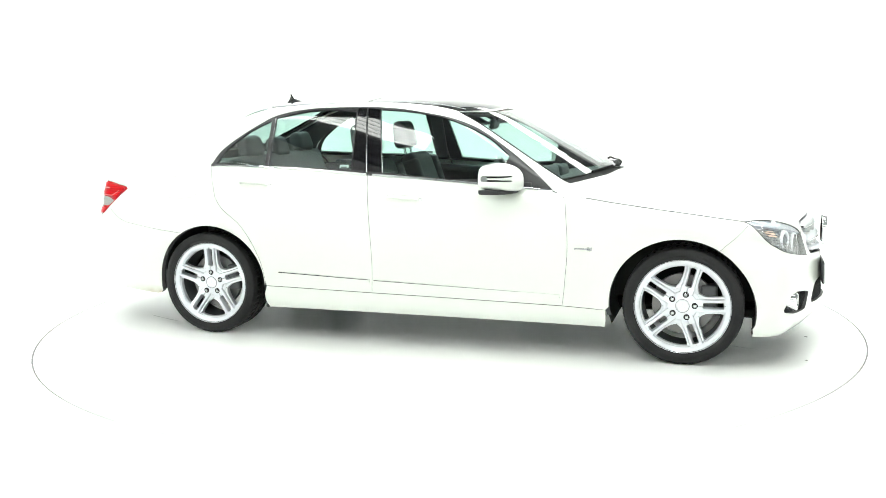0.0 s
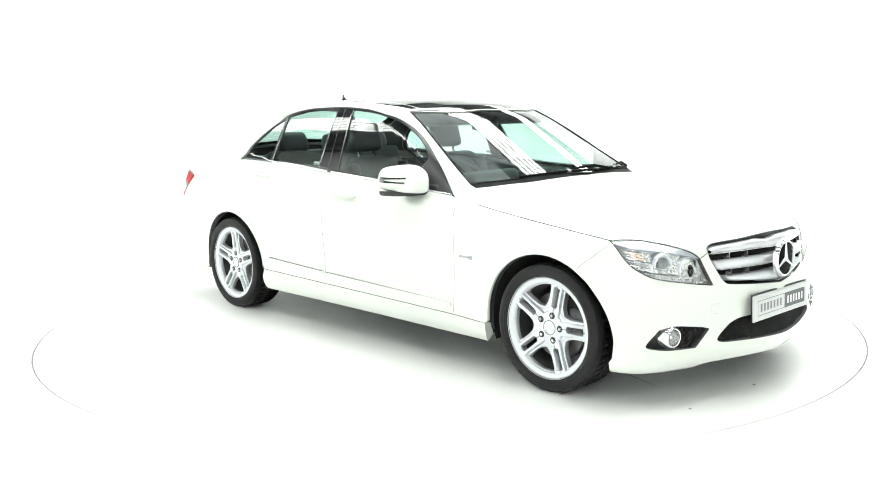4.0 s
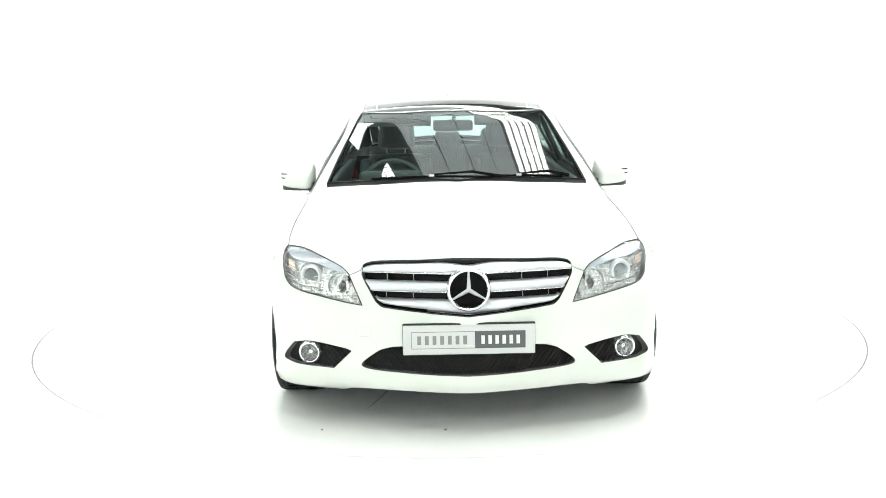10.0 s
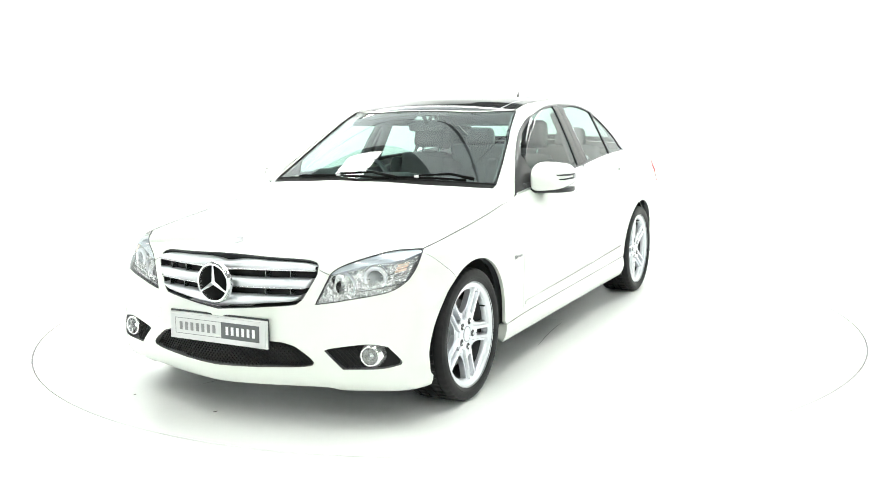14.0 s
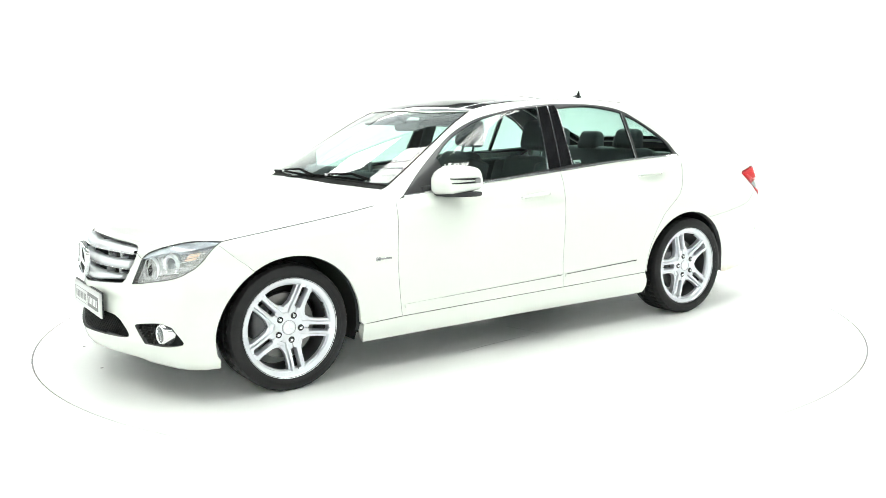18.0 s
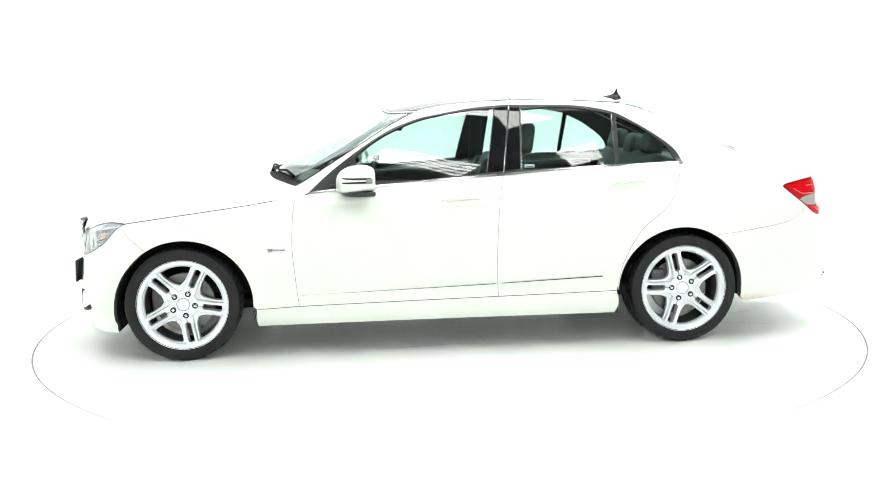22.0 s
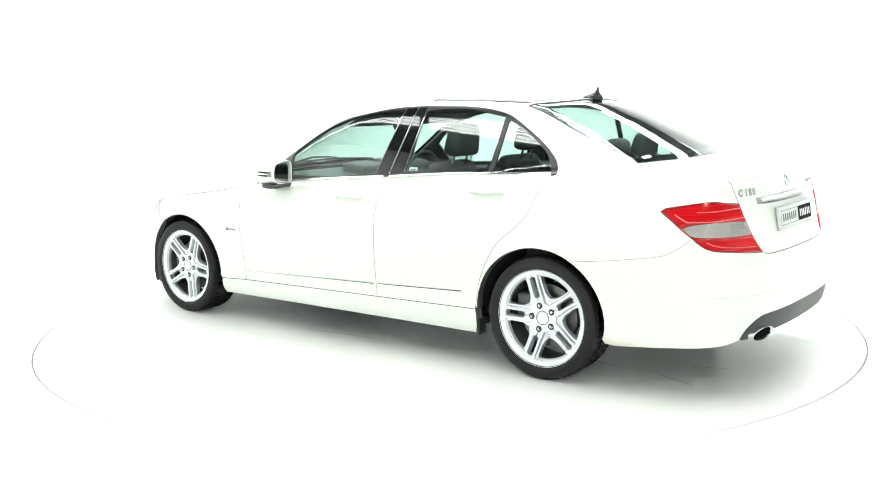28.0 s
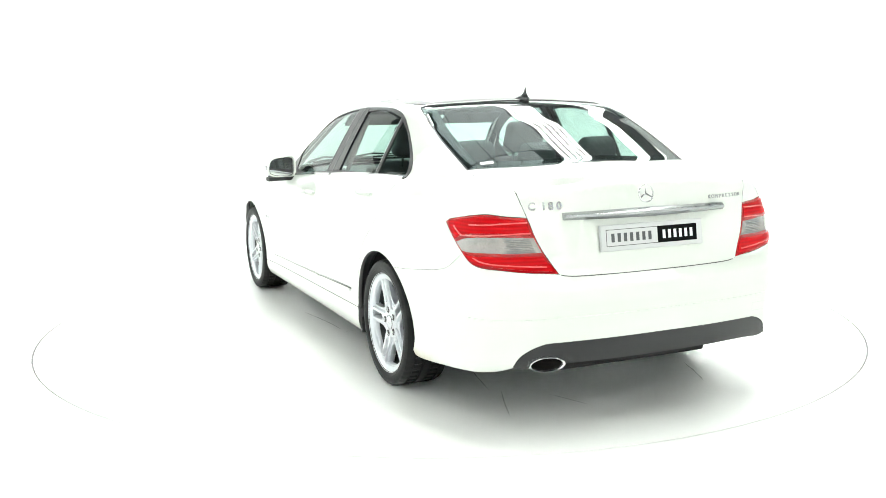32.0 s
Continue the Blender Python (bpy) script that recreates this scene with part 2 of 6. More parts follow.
# ---- materials ----
def material(name, colour, rough=.5, metal=0.0, coat=0.0, spec=.5, bump=0.0, scale=60.0, spread=0.0, coat_rough=.04, stain=0.0, emit=0.0):
    """A surface with grain (bump), and colour that varies at two scales (spread, stain)."""
    m = bpy.data.materials.new(name)
    m.use_nodes = True
    nt = m.node_tree
    b = nt.nodes["Principled BSDF"]
    b.inputs["Roughness"].default_value = rough
    b.inputs["Metallic"].default_value = metal
    b.inputs["Coat Weight"].default_value = coat
    b.inputs["Coat Roughness"].default_value = coat_rough
    b.inputs["Specular IOR Level"].default_value = spec
    b.inputs["Base Color"].default_value = (*colour, 1)
    if emit:
        b.inputs["Emission Color"].default_value = (*colour, 1)
        b.inputs["Emission Strength"].default_value = emit
    if spread or bump or stain:
        tc = nt.nodes.new("ShaderNodeTexCoord")
        fine = nt.nodes.new("ShaderNodeTexNoise")
        fine.inputs["Scale"].default_value = scale
        fine.inputs["Detail"].default_value = 5
        nt.links.new(tc.outputs["Object"], fine.inputs["Vector"])
        broad = nt.nodes.new("ShaderNodeTexNoise")
        broad.inputs["Scale"].default_value = scale * .06
        broad.inputs["Detail"].default_value = 4
        nt.links.new(tc.outputs["Object"], broad.inputs["Vector"])
        if spread or stain:
            add = nt.nodes.new("ShaderNodeMath")
            add.operation = "MULTIPLY_ADD"
            add.inputs[1].default_value = spread
            add.inputs[2].default_value = 1 - spread / 2
            nt.links.new(fine.outputs["Fac"], add.inputs[0])
            add2 = nt.nodes.new("ShaderNodeMath")
            add2.operation = "MULTIPLY_ADD"
            add2.inputs[1].default_value = stain
            add2.inputs[2].default_value = 1 - stain / 2
            nt.links.new(broad.outputs["Fac"], add2.inputs[0])
            both_ = nt.nodes.new("ShaderNodeMath")
            both_.operation = "MULTIPLY"
            nt.links.new(add.outputs[0], both_.inputs[0])
            nt.links.new(add2.outputs[0], both_.inputs[1])
            mix = nt.nodes.new("ShaderNodeVectorMath")
            mix.operation = "SCALE"
            mix.inputs[0].default_value = colour
            nt.links.new(both_.outputs[0], mix.inputs["Scale"])
            nt.links.new(mix.outputs[0], b.inputs["Base Color"])
            rr = nt.nodes.new("ShaderNodeMath")
            rr.operation = "MULTIPLY_ADD"
            rr.inputs[1].default_value = .25 * rough
            rr.inputs[2].default_value = .875 * rough
            nt.links.new(broad.outputs["Fac"], rr.inputs[0])
            nt.links.new(rr.outputs[0], b.inputs["Roughness"])
        if bump:
            bp = nt.nodes.new("ShaderNodeBump")
            bp.inputs["Strength"].default_value = 1
            bp.inputs["Distance"].default_value = bump
            nt.links.new(fine.outputs["Fac"], bp.inputs["Height"])
            nt.links.new(bp.outputs[0], b.inputs["Normal"])
    return m


def glass(name, tint, base=.075, rough=0.0):
    """A thin pane: tinted light goes straight through, gloss lies on top."""
    m = bpy.data.materials.new(name)
    m.use_nodes = True
    nt = m.node_tree
    nt.nodes.remove(nt.nodes["Principled BSDF"])
    clear = nt.nodes.new("ShaderNodeBsdfTransparent")
    clear.inputs[0].default_value = (*tint, 1)
    gloss = nt.nodes.new("ShaderNodeBsdfGlossy")
    gloss.inputs["Roughness"].default_value = rough
    face = nt.nodes.new("ShaderNodeLayerWeight")
    face.inputs["Blend"].default_value = .5
    power = nt.nodes.new("ShaderNodeMath")
    power.operation = "POWER"
    power.inputs[1].default_value = 4.6
    nt.links.new(face.outputs["Facing"], power.inputs[0])
    fres = nt.nodes.new("ShaderNodeMath")
    fres.operation = "MULTIPLY_ADD"
    fres.inputs[1].default_value = 1 - base
    fres.inputs[2].default_value = base
    nt.links.new(power.outputs[0], fres.inputs[0])
    mix = nt.nodes.new("ShaderNodeMixShader")
    nt.links.new(fres.outputs[0], mix.inputs[0])
    nt.links.new(clear.outputs[0], mix.inputs[1])
    nt.links.new(gloss.outputs[0], mix.inputs[2])
    nt.links.new(mix.outputs[0], nt.nodes["Material Output"].inputs[0])
    return m


def faceted(name, colour, scale):
    """Bright metal pressed into small squarish facets; dark reflections are put into some facets' colour."""
    m = material(name, colour, .14, metal=.68)
    nt = m.node_tree
    tc = nt.nodes.new("ShaderNodeTexCoord")
    cell = nt.nodes.new("ShaderNodeTexVoronoi")
    cell.distance = "CHEBYCHEV"
    cell.inputs["Scale"].default_value = scale
    cell.inputs["Randomness"].default_value = .45
    nt.links.new(tc.outputs["Object"], cell.inputs["Vector"])
    bp = nt.nodes.new("ShaderNodeBump")
    bp.inputs["Distance"].default_value = .010
    grey = nt.nodes.new("ShaderNodeSeparateColor")
    nt.links.new(cell.outputs["Color"], grey.inputs[0])
    # each facet's grey stands in for what it would mirror
    dull = nt.nodes.new("ShaderNodeMath")
    dull.operation = "MULTIPLY_ADD"
    dull.inputs[1].default_value = .40
    dull.inputs[2].default_value = .60
    nt.links.new(grey.outputs[0], dull.inputs[0])
    mix = nt.nodes.new("ShaderNodeVectorMath")
    mix.operation = "SCALE"
    mix.inputs[0].default_value = colour
    nt.links.new(dull.outputs[0], mix.inputs["Scale"])
    nt.links.new(mix.outputs[0], nt.nodes["Principled BSDF"].inputs["Base Color"])
    nt.links.new(cell.outputs["Distance"], bp.inputs["Height"])
    nt.links.new(bp.outputs[0], nt.nodes["Principled BSDF"].inputs["Normal"])
    return m


def ribbed(name, colour):
    """A glossy coloured lens with fine level ribs under a smooth cover."""
    m = material(name, colour, .3, coat=.10, spec=.05, coat_rough=.02)
    nt = m.node_tree
    tc = nt.nodes.new("ShaderNodeTexCoord")
    wave = nt.nodes.new("ShaderNodeTexWave")
    wave.bands_direction = "Z"
    wave.inputs["Scale"].default_value = 22
    wave.inputs["Distortion"].default_value = .6
    nt.links.new(tc.outputs["Object"], wave.inputs["Vector"])
    scale = nt.nodes.new("ShaderNodeMath")
    scale.operation = "MULTIPLY_ADD"
    scale.inputs[1].default_value = .25
    scale.inputs[2].default_value = .85
    nt.links.new(wave.outputs["Fac"], scale.inputs[0])
    mix = nt.nodes.new("ShaderNodeVectorMath")
    mix.operation = "SCALE"
    mix.inputs[0].default_value = colour
    nt.links.new(scale.outputs[0], mix.inputs["Scale"])
    nt.links.new(mix.outputs[0], nt.nodes["Principled BSDF"].inputs["Base Color"])
    return m


def worn_paint():
    """White paint with brownish dirt in the lower corners behind the rear wheels."""
    m = material("white_paint_with_dirt", PAINT, .35, coat=1.0)
    nt = m.node_tree
    tc = nt.nodes.new("ShaderNodeTexCoord")
    sep = nt.nodes.new("ShaderNodeSeparateXYZ")
    nt.links.new(tc.outputs["Object"], sep.inputs[0])
    noise = nt.nodes.new("ShaderNodeTexNoise")
    noise.inputs["Scale"].default_value = 22
    noise.inputs["Detail"].default_value = 5
    nt.links.new(tc.outputs["Object"], noise.inputs["Vector"])
    low = nt.nodes.new("ShaderNodeMapRange")
    low.inputs[1].default_value, low.inputs[2].default_value, low.inputs[3].default_value, low.inputs[4].default_value = .225, .275, 1, 0
    nt.links.new(sep.outputs["Z"], low.inputs[0])
    fore = nt.nodes.new("ShaderNodeMapRange")
    fore.inputs[1].default_value, fore.inputs[2].default_value, fore.inputs[3].default_value, fore.inputs[4].default_value = -1.98, -1.74, 0, 1
    nt.links.new(sep.outputs["X"], fore.inputs[0])
    both_ = nt.nodes.new("ShaderNodeMath")
    both_.operation = "MULTIPLY"
    nt.links.new(low.outputs[0], both_.inputs[0])
    nt.links.new(fore.outputs[0], both_.inputs[1])
    amount = nt.nodes.new("ShaderNodeMath")
    amount.operation = "MULTIPLY"
    nt.links.new(both_.outputs[0], amount.inputs[0])
    nt.links.new(noise.outputs["Fac"], amount.inputs[1])
    mix = nt.nodes.new("ShaderNodeMix")
    mix.data_type = "RGBA"
    mix.inputs[6].default_value = (*PAINT, 1)
    mix.inputs[7].default_value = (.42, .25, .08, 1)
    nt.links.new(amount.outputs[0], mix.inputs[0])
    nt.links.new(mix.outputs[2], nt.nodes["Principled BSDF"].inputs["Base Color"])
    return m


PAINT = (.715, .745, .695)
WORN = worn_paint()
WHITE = material("white_paint", PAINT, .35, coat=1.0, spread=.02, scale=900, stain=.02)
FLOOR = material("white_floor_paint", (.90, .905, .89), .32, spread=.04, scale=40, stain=.06, bump=.0003)
COVE = material("white_cove_paint", (.92, .925, .92), .7, spread=.03, scale=25, stain=.03)
SHED = material("shed_roof_sheet", (.12, .125, .13), .5, spread=.1, scale=8, stain=.2)
PANEL = material("rooflight_sheet", (.90, .97, 1.0), .6, emit=SKY)
STEEL = material("dark_roof_steel", (.12, .12, .125), .5, spread=.1, scale=15)
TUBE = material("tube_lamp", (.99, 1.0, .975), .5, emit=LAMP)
GAP = material("rim_gap_grey", (.22, .22, .22), .8)
BLACK = material("gloss_black_trim", (.006, .006, .007), .03, coat=.0, spec=.5, spread=.1, scale=300)
FRAME = material("matt_black_window_rubber", (.026, .026, .028), .28, spec=.5)
SATIN = material("satin_black_plastic", (.019, .0195, .021), .45, spread=.2, scale=500, bump=.0001, stain=.1)
DARK = material("unlit_black_liner", (.012, .012, .012), .8, spread=.3, scale=60)
EDGE_SHADE = material("dark_edge_shade", (.09, .09, .09), .8, spread=.2, scale=200)
RUBBER = material("tyre_rubber", (.0125, .0125, .013), .52, spec=.25, spread=.25, scale=160, stain=.3, bump=.0002)
ALLOY = material("silver_alloy_paint", (.66, .675, .71), .30, metal=.75, coat=.4, spread=.04, scale=900)
BARREL = material("dark_wheel_barrel", (.085, .087, .09), .5, metal=.5, spread=.2, scale=80)
DULL = material("dull_chrome", (.42, .43, .44), .16, metal=.95)
CHROME = material("chrome", (.78, .79, .80), .09, metal=.88, spread=.03, scale=200)
SILVER = material("silver_slat_paint", (.72, .73, .76), .38, metal=.65, spread=.03, scale=400)
IRON = material("brake_iron", (.17, .168, .165), .40, metal=.9, spread=.2, scale=200, stain=.3)
RED = ribbed("red_lamp_lens", (.52, .002, .006))
PINK = material("bright_red_light_guide", (.80, .10, .11), .15, coat=1.0)
AMBER = material("amber_reflector", (.78, .60, .49), .25, coat=.4)
BROW_BAND = material("grey_blue_lamp_band", (.60, .64, .70), .26, metal=.35, coat=.3)
DARK_LENS = material("dark_lens_glass", (.19, .205, .22), .06, coat=1.0)
DEEP_RED = material("deep_red_lamp_body", (.36, .002, .005), .12, coat=.6, spec=.4)
CLEAR_RIB = material("pale_ribbed_lens", (.32, .29, .28), .18, metal=.45, coat=1.0, spread=.5, scale=120)
DISH = material("bright_reflector_dish", (.90, .905, .91), .20, metal=.85)
REFLECTOR = faceted("lamp_reflector", (.97, .975, .98), 72)
FACETS = faceted("faceted_lamp_bowl", (.97, .975, .98), 90)
FOG_BOWL = faceted("grey_fog_lamp_bowl", (.50, .51, .51), 60)
PIPE_SHADE = material("pipe_inside_shade", (.006, .005, .005), .95, spec=.05)
LEATHER = material("dark_grey_seat_cover", (.060, .064, .067), .55, spread=.25, scale=260, stain=.2, bump=.0006)
TRIM = material("dark_cabin_plastic", (.050, .054, .057), .55, spread=.2, scale=350, stain=.15, bump=.0003)
LINING = material("dark_headlining", (.050, .053, .055), .9, spread=.1, scale=400)
CARPET = material("black_carpet", (.02, .02, .021), .95, spread=.4, scale=500, bump=.002)
PLATE = material("plate_white", (.74, .75, .76), .3, spread=.03, scale=90)
PLATE_GREY = material("plate_pale_grey", (.60, .61, .61), .3, spread=.03, scale=90)
PLATE_DARK = material("plate_dark_grey", (.09, .095, .10), .35)
PLATE_BLACK = material("plate_black", (.006, .006, .006), .6, spec=.06)
LETTER = material("plate_letter_grey", (.22, .225, .23), .4)
SCUFF = material("floor_scuff_grey", (.58, .58, .57), .6, spread=.4, scale=60)
CHALK = material("pale_scratch", (.93, .93, .92), .6)
GLASS = glass("green_tinted_glass", (.65, .80, .755))
SCREEN_GLASS = glass("windscreen_glass", (.66, .80, .757))
LENS = glass("clear_lamp_cover", (.96, .97, .97), .04)
ROOFGLASS = material("black_roof_glass", (.006, .006, .007), .03, spec=.4)
MIRROR = material("mirror_glass", (.86, .88, .90), .02, metal=1.0)
# ---- the studio: floor with a cove, shed roof, lamp banks ----
ROOM_R, ROOM_H, COVE_H = 9.0, 5.2, 3.7
SHED_TURN = 36.9                     # the shed stands at this angle to the camera's way


def cove_wall():
    """A white wall that curves up out of the floor all round."""
    prof = [(ROOM_R - 1.6 + 1.6 * math.sin(a), .003 + 1.6 - 1.6 * math.cos(a)) for a in np.linspace(0, math.pi / 2, 13)] + [(ROOM_R, COVE_H), (ROOM_R + .15, COVE_H), (ROOM_R + .15, -.1), (ROOM_R - 1.6, -.1)]
    bm = bmesh.new()
    angles = np.linspace(0, 360, 145)
    rows = []
    for a in angles:
        # the wall stands higher where it forms the backdrop
        rise = ROOM_H - .03 - COVE_H if 12 < a < 136 else 0
        rows.append([bm.verts.new((r * math.cos(radians(a)), r * math.sin(radians(a)), z + (rise if z > COVE_H - .01 else 0))) for r, z in prof])
    n = len(prof)
    for a, b in zip(rows, rows[1:]):
        for i in range(n):
            bm.faces.new((a[i], b[i], b[(i + 1) % n], a[(i + 1) % n]))
    bmesh.ops.remove_doubles(bm, verts=bm.verts, dist=1e-4)
    bmesh.ops.recalc_face_normals(bm, faces=bm.faces)
    ob = new("cove_wall", from_bm("cove_wall", bm))
    ob.data.materials.append(COVE)
    tagged(ob, "plain white painted studio cove wall", "wall", kind="structure")
    # dark sheeted shed walls stand behind and above the cove
    for k in range(4):
        bm = bmesh.new()
        rows = []
        for i in range(81):
            z = ROOM_H * i / 80
            y = -9.9 - (.03 if i % 4 in (1, 2) else 0)
            rows.append([bm.verts.new((-10, y, z)), bm.verts.new((10, y, z))])
        for a, b in zip(rows, rows[1:]):
            bm.faces.new((a[0], a[1], b[1], b[0]))
        bm.faces.new([bm.verts.new(c) for c in ((-10, -10.1, 0), (10, -10.1, 0), (10, -10.1, ROOM_H), (-10, -10.1, ROOM_H))])
        ob = new("shed_wall", from_bm("shed_wall", bm, smooth=False))
        ob.data.materials.append(SHED)
        ob.matrix_basis = pose(0, 0, 0, 0, 0, 90 * k)
        tagged(ob, "dark corrugated sheet wall of the shed", "wall", kind="structure")


def ring_floor():
    bm = lathe([(0.0, TABLE_R + .003), (0.0, 4.5), (0.0, ROOM_R + 1.5), (-.1, ROOM_R + 1.5), (-.1, TABLE_R + .003), (0.0, TABLE_R + .003)], 160, axis="z")
    ob = new("floor", from_bm("floor", bm))
    ob.data.materials.append(FLOOR)
    return tagged(ob, "smooth white painted studio floor", "floor", kind="structure")


def shed_roof():
    """A corrugated sheet ceiling."""
    bm = bmesh.new()
    n = 360
    rows = []
    for i in range(n + 1):
        x = -15 + 30 * i / n
        z = ROOM_H + (.04 if i % 4 in (1, 2) else 0)
        rows.append([bm.verts.new((x, -15, z)), bm.verts.new((x, 15, z))])
    for a, b in zip(rows, rows[1:]):
        bm.faces.new((a[0], b[0], b[1], a[1]))
    top = [bm.verts.new(c) for c in ((-15, -15, ROOM_H + .3), (15, -15, ROOM_H + .3), (15, 15, ROOM_H + .3), (-15, 15, ROOM_H + .3))]
    bm.faces.new(top)
    ob = new("ceiling", from_bm("ceiling", bm, smooth=False))
    ob.matrix_basis = pose(0, 0, 0, 0, 0, SHED_TURN)
    ob.data.materials.append(SHED)
    return tagged(ob, "grey corrugated sheet shed ceiling", "ceiling", kind="structure")




def lamp_bank(length, pitch=.195, fill=.68):
    """A bank of five long tubes in a shallow tray."""
    root = tagged(new("strip_light"), "bank of five long white tube lamps under the ceiling", "lamp", "strip lights")
    w = 2.5 * pitch + .03
    bm = prism([(-w - .04, .0), (-w, .07), (w, .07), (w + .04, .0), (w + .035, .0), (w - .005, .065), (-w + .005, .065), (-w - .035, .0)], length)
    bmesh.ops.translate(bm, verts=bm.verts, vec=(0, -length / 2, 0))
    part("tray", bm, STEEL, root, "dark shallow tray")
    for k in range(5):
        part("tube", block(pitch * fill, length - .06, .03, .012, ((k - 2) * pitch, 0, .03)), TUBE, root, "glowing white tube")
    return root


def narrow_bank(length):
    return lamp_bank(length, .10, .66)


def lamp_panel(length):
    """A flat lamp with five white diffusers side by side in a dark tray."""
    root = tagged(new("panel_light"), "flat white lamp panel under the ceiling", "lamp", "panel lights")
    bm = block(.70, length, .05, .01, (0, 0, .055))
    part("tray", bm, STEEL, root, "dark shallow tray")
    for k in range(5):
        part("diffuser", block(.119, length - .06, .02, .006, ((k - 2) * .129, 0, .022)), TUBE, root, "glowing white diffuser")
    return root


def side_wall():
    """A white wall along the shed on the one side, up to the ceiling."""
    bm = block(.12, 17.0, ROOM_H, .005, (-5.2, 3.2, ROOM_H / 2 + .004), 1)
    ob = new("wall_west", from_bm("wall_west", bm))
    ob.data.materials.append(COVE)
    ob.matrix_basis = pose(0, 0, 0, 0, 0, SHED_TURN)
    return tagged(ob, "plain white painted shed wall", "wall", kind="structure")


def rooflights():
    """A strip of translucent roof sheets, lit from outside, with dark joints between them."""
    root = tagged(new("rooflight"), "translucent rooflight sheets with dark joints, lit by daylight", "rooflight", kind="structure")
    for k in range(4):
        for j in range(-1 if k < 3 else 0, 3):
            bm = block(.48, 2.9, .03, .004, (.60 + k * .515, 1.9 + j * 2.93, ROOM_H - .06), 1)
            part("sheet", bm, PANEL, root)
    root.matrix_basis = pose(0, 0, 0, 0, 0, SHED_TURN)
    return root


cove_wall()
ring_floor()
shed_roof()
rooflights()
side_wall()
TUBE_ROWS = ((2.5, (-2.65,), 3.0), (2.95, (.45, 3.55, 6.65), 3.0), (2.5, (-5.0,), .6), (6.3, (1.0, 4.1), 3.0), (9.0, (0.5, 3.6), 3.0))
NARROW_ROWS = ((-3.9, (.5, 3.6, 6.7, 9.8), 3.0),)
PANEL_ROWS = ((-.42, (-2.05, 1.0), 2.95), (-.05, (4.15,), 1.7), (-.15, (-4.74,), .65))
for build, rows in ((lamp_bank, TUBE_ROWS), (narrow_bank, NARROW_ROWS), (lamp_panel, PANEL_ROWS)):
    made = {}
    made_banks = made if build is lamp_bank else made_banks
    for across, places, length in rows:
        for along in places:
            m = pose(0, 0, 0, 0, 0, SHED_TURN) @ pose(across, along, ROOM_H - .07)
            if length in made:
                copy_thing(made[length], m)
            else:
                made[length] = build(length)
                made[length].matrix_basis = m

# an added, unseen row of banks along the wall behind the camera brightens the near side
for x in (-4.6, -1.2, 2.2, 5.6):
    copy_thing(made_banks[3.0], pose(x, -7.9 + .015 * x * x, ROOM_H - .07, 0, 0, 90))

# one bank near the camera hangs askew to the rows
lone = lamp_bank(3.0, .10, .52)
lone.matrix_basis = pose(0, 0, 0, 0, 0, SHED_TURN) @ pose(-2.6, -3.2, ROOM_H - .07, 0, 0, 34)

# the turntable: a disc flush with the floor, with a fine dark gap round it
bm = lathe([(0.0, .001), (0.0, .6), (0.0, 1.4), (0.0, TABLE_R - .008), (-.004, TABLE_R - .005), (-.08, TABLE_R - .005), (-.08, .001)], 160, axis="z")
turntable = tagged(new("turntable"), "large round white turntable flush with the studio floor", "turntable")
part("disc", bm, FLOOR, turntable)
bm = lathe([(-.09, TABLE_R - .03), (-.003, TABLE_R - .0048), (-.003, TABLE_R + .0028), (-.09, TABLE_R + .03)], 160, axis="z")
ob = new("turntable_gap", from_bm("turntable_gap", bm))
ob.data.materials.append(GAP)
tagged(ob, "thin dark gap round the turntable", "gap", kind="structure")
# ---- the car ----
car = tagged(new("car"), "white four-door saloon car with silver five-spoke alloy wheels on the turntable", "car")

# lines on the left side of the car, shared by the panels that meet there
HOOD_REAR = [(.742, .806, .864), (.80, .80, .857), (.87, .797, .849)]
HOOD_SIDE = [(.87, .797, .849), (1.057, .802, .821), (1.279, .802, .792), (1.504, .793, .762), (1.665, .779, .742)]
LAMP_TOP = [(1.665, .779, .742), (1.735, .712, .742), (1.845, .622, .722), (1.922, .52, .680), (1.950, .49, .652)]
LAMP_IN = [(1.950, .49, .652), (1.966, .468, .60), (1.988, .437, .53)]
LAMP_LOW = [(1.988, .437, .53), (1.952, .54, .546), (1.868, .715, .581), (1.808, .758, .611), (1.778, .775, .641), (1.73, .785, .692), (1.69, .784, .722)]
LAMP_BACK = [(1.69, .784, .722), (1.665, .779, .742)]
GRILLE_TOP = [(2.004, 0, .719), (1.99, .2, .717), (1.948, .39, .708), (1.948, .432, .692)]
GRILLE_LOW = [(1.948, .432, .692), (1.962, .437, .655), (2.004, .380, .547), (2.012, .355, .527), (2.062, .18, .510), (2.089, 0, .495)]
FENDER_SEAM = [(1.69, .784, .722), (1.61, .845, .658), (1.553, .876, .60)]
DOOR_FRONT = [(.742, .806, .864), (.772, .84, .80), (.787, .87, .614), (.776, .87, .44), (.760, .868, .280)]
DOOR_MID = [(-.365, .796, .958), (-.338, .85, .80), (-.325, .872, .633), (-.321, .872, .46), (-.328, .868, .298)]
DOOR_BACK = [(-1.392, .76, 1.004), (-1.345, .80, .90), (-1.285, .84, .778), (-1.135, .87, .655), (-1.035, .874, .48), (-.995, .868, .309)]
BELT_FRONT = [(.742, .806, .864), (.697, .797, .880), (.429, .806, .904), (.119, .806, .928), (-.365, .796, .958)]
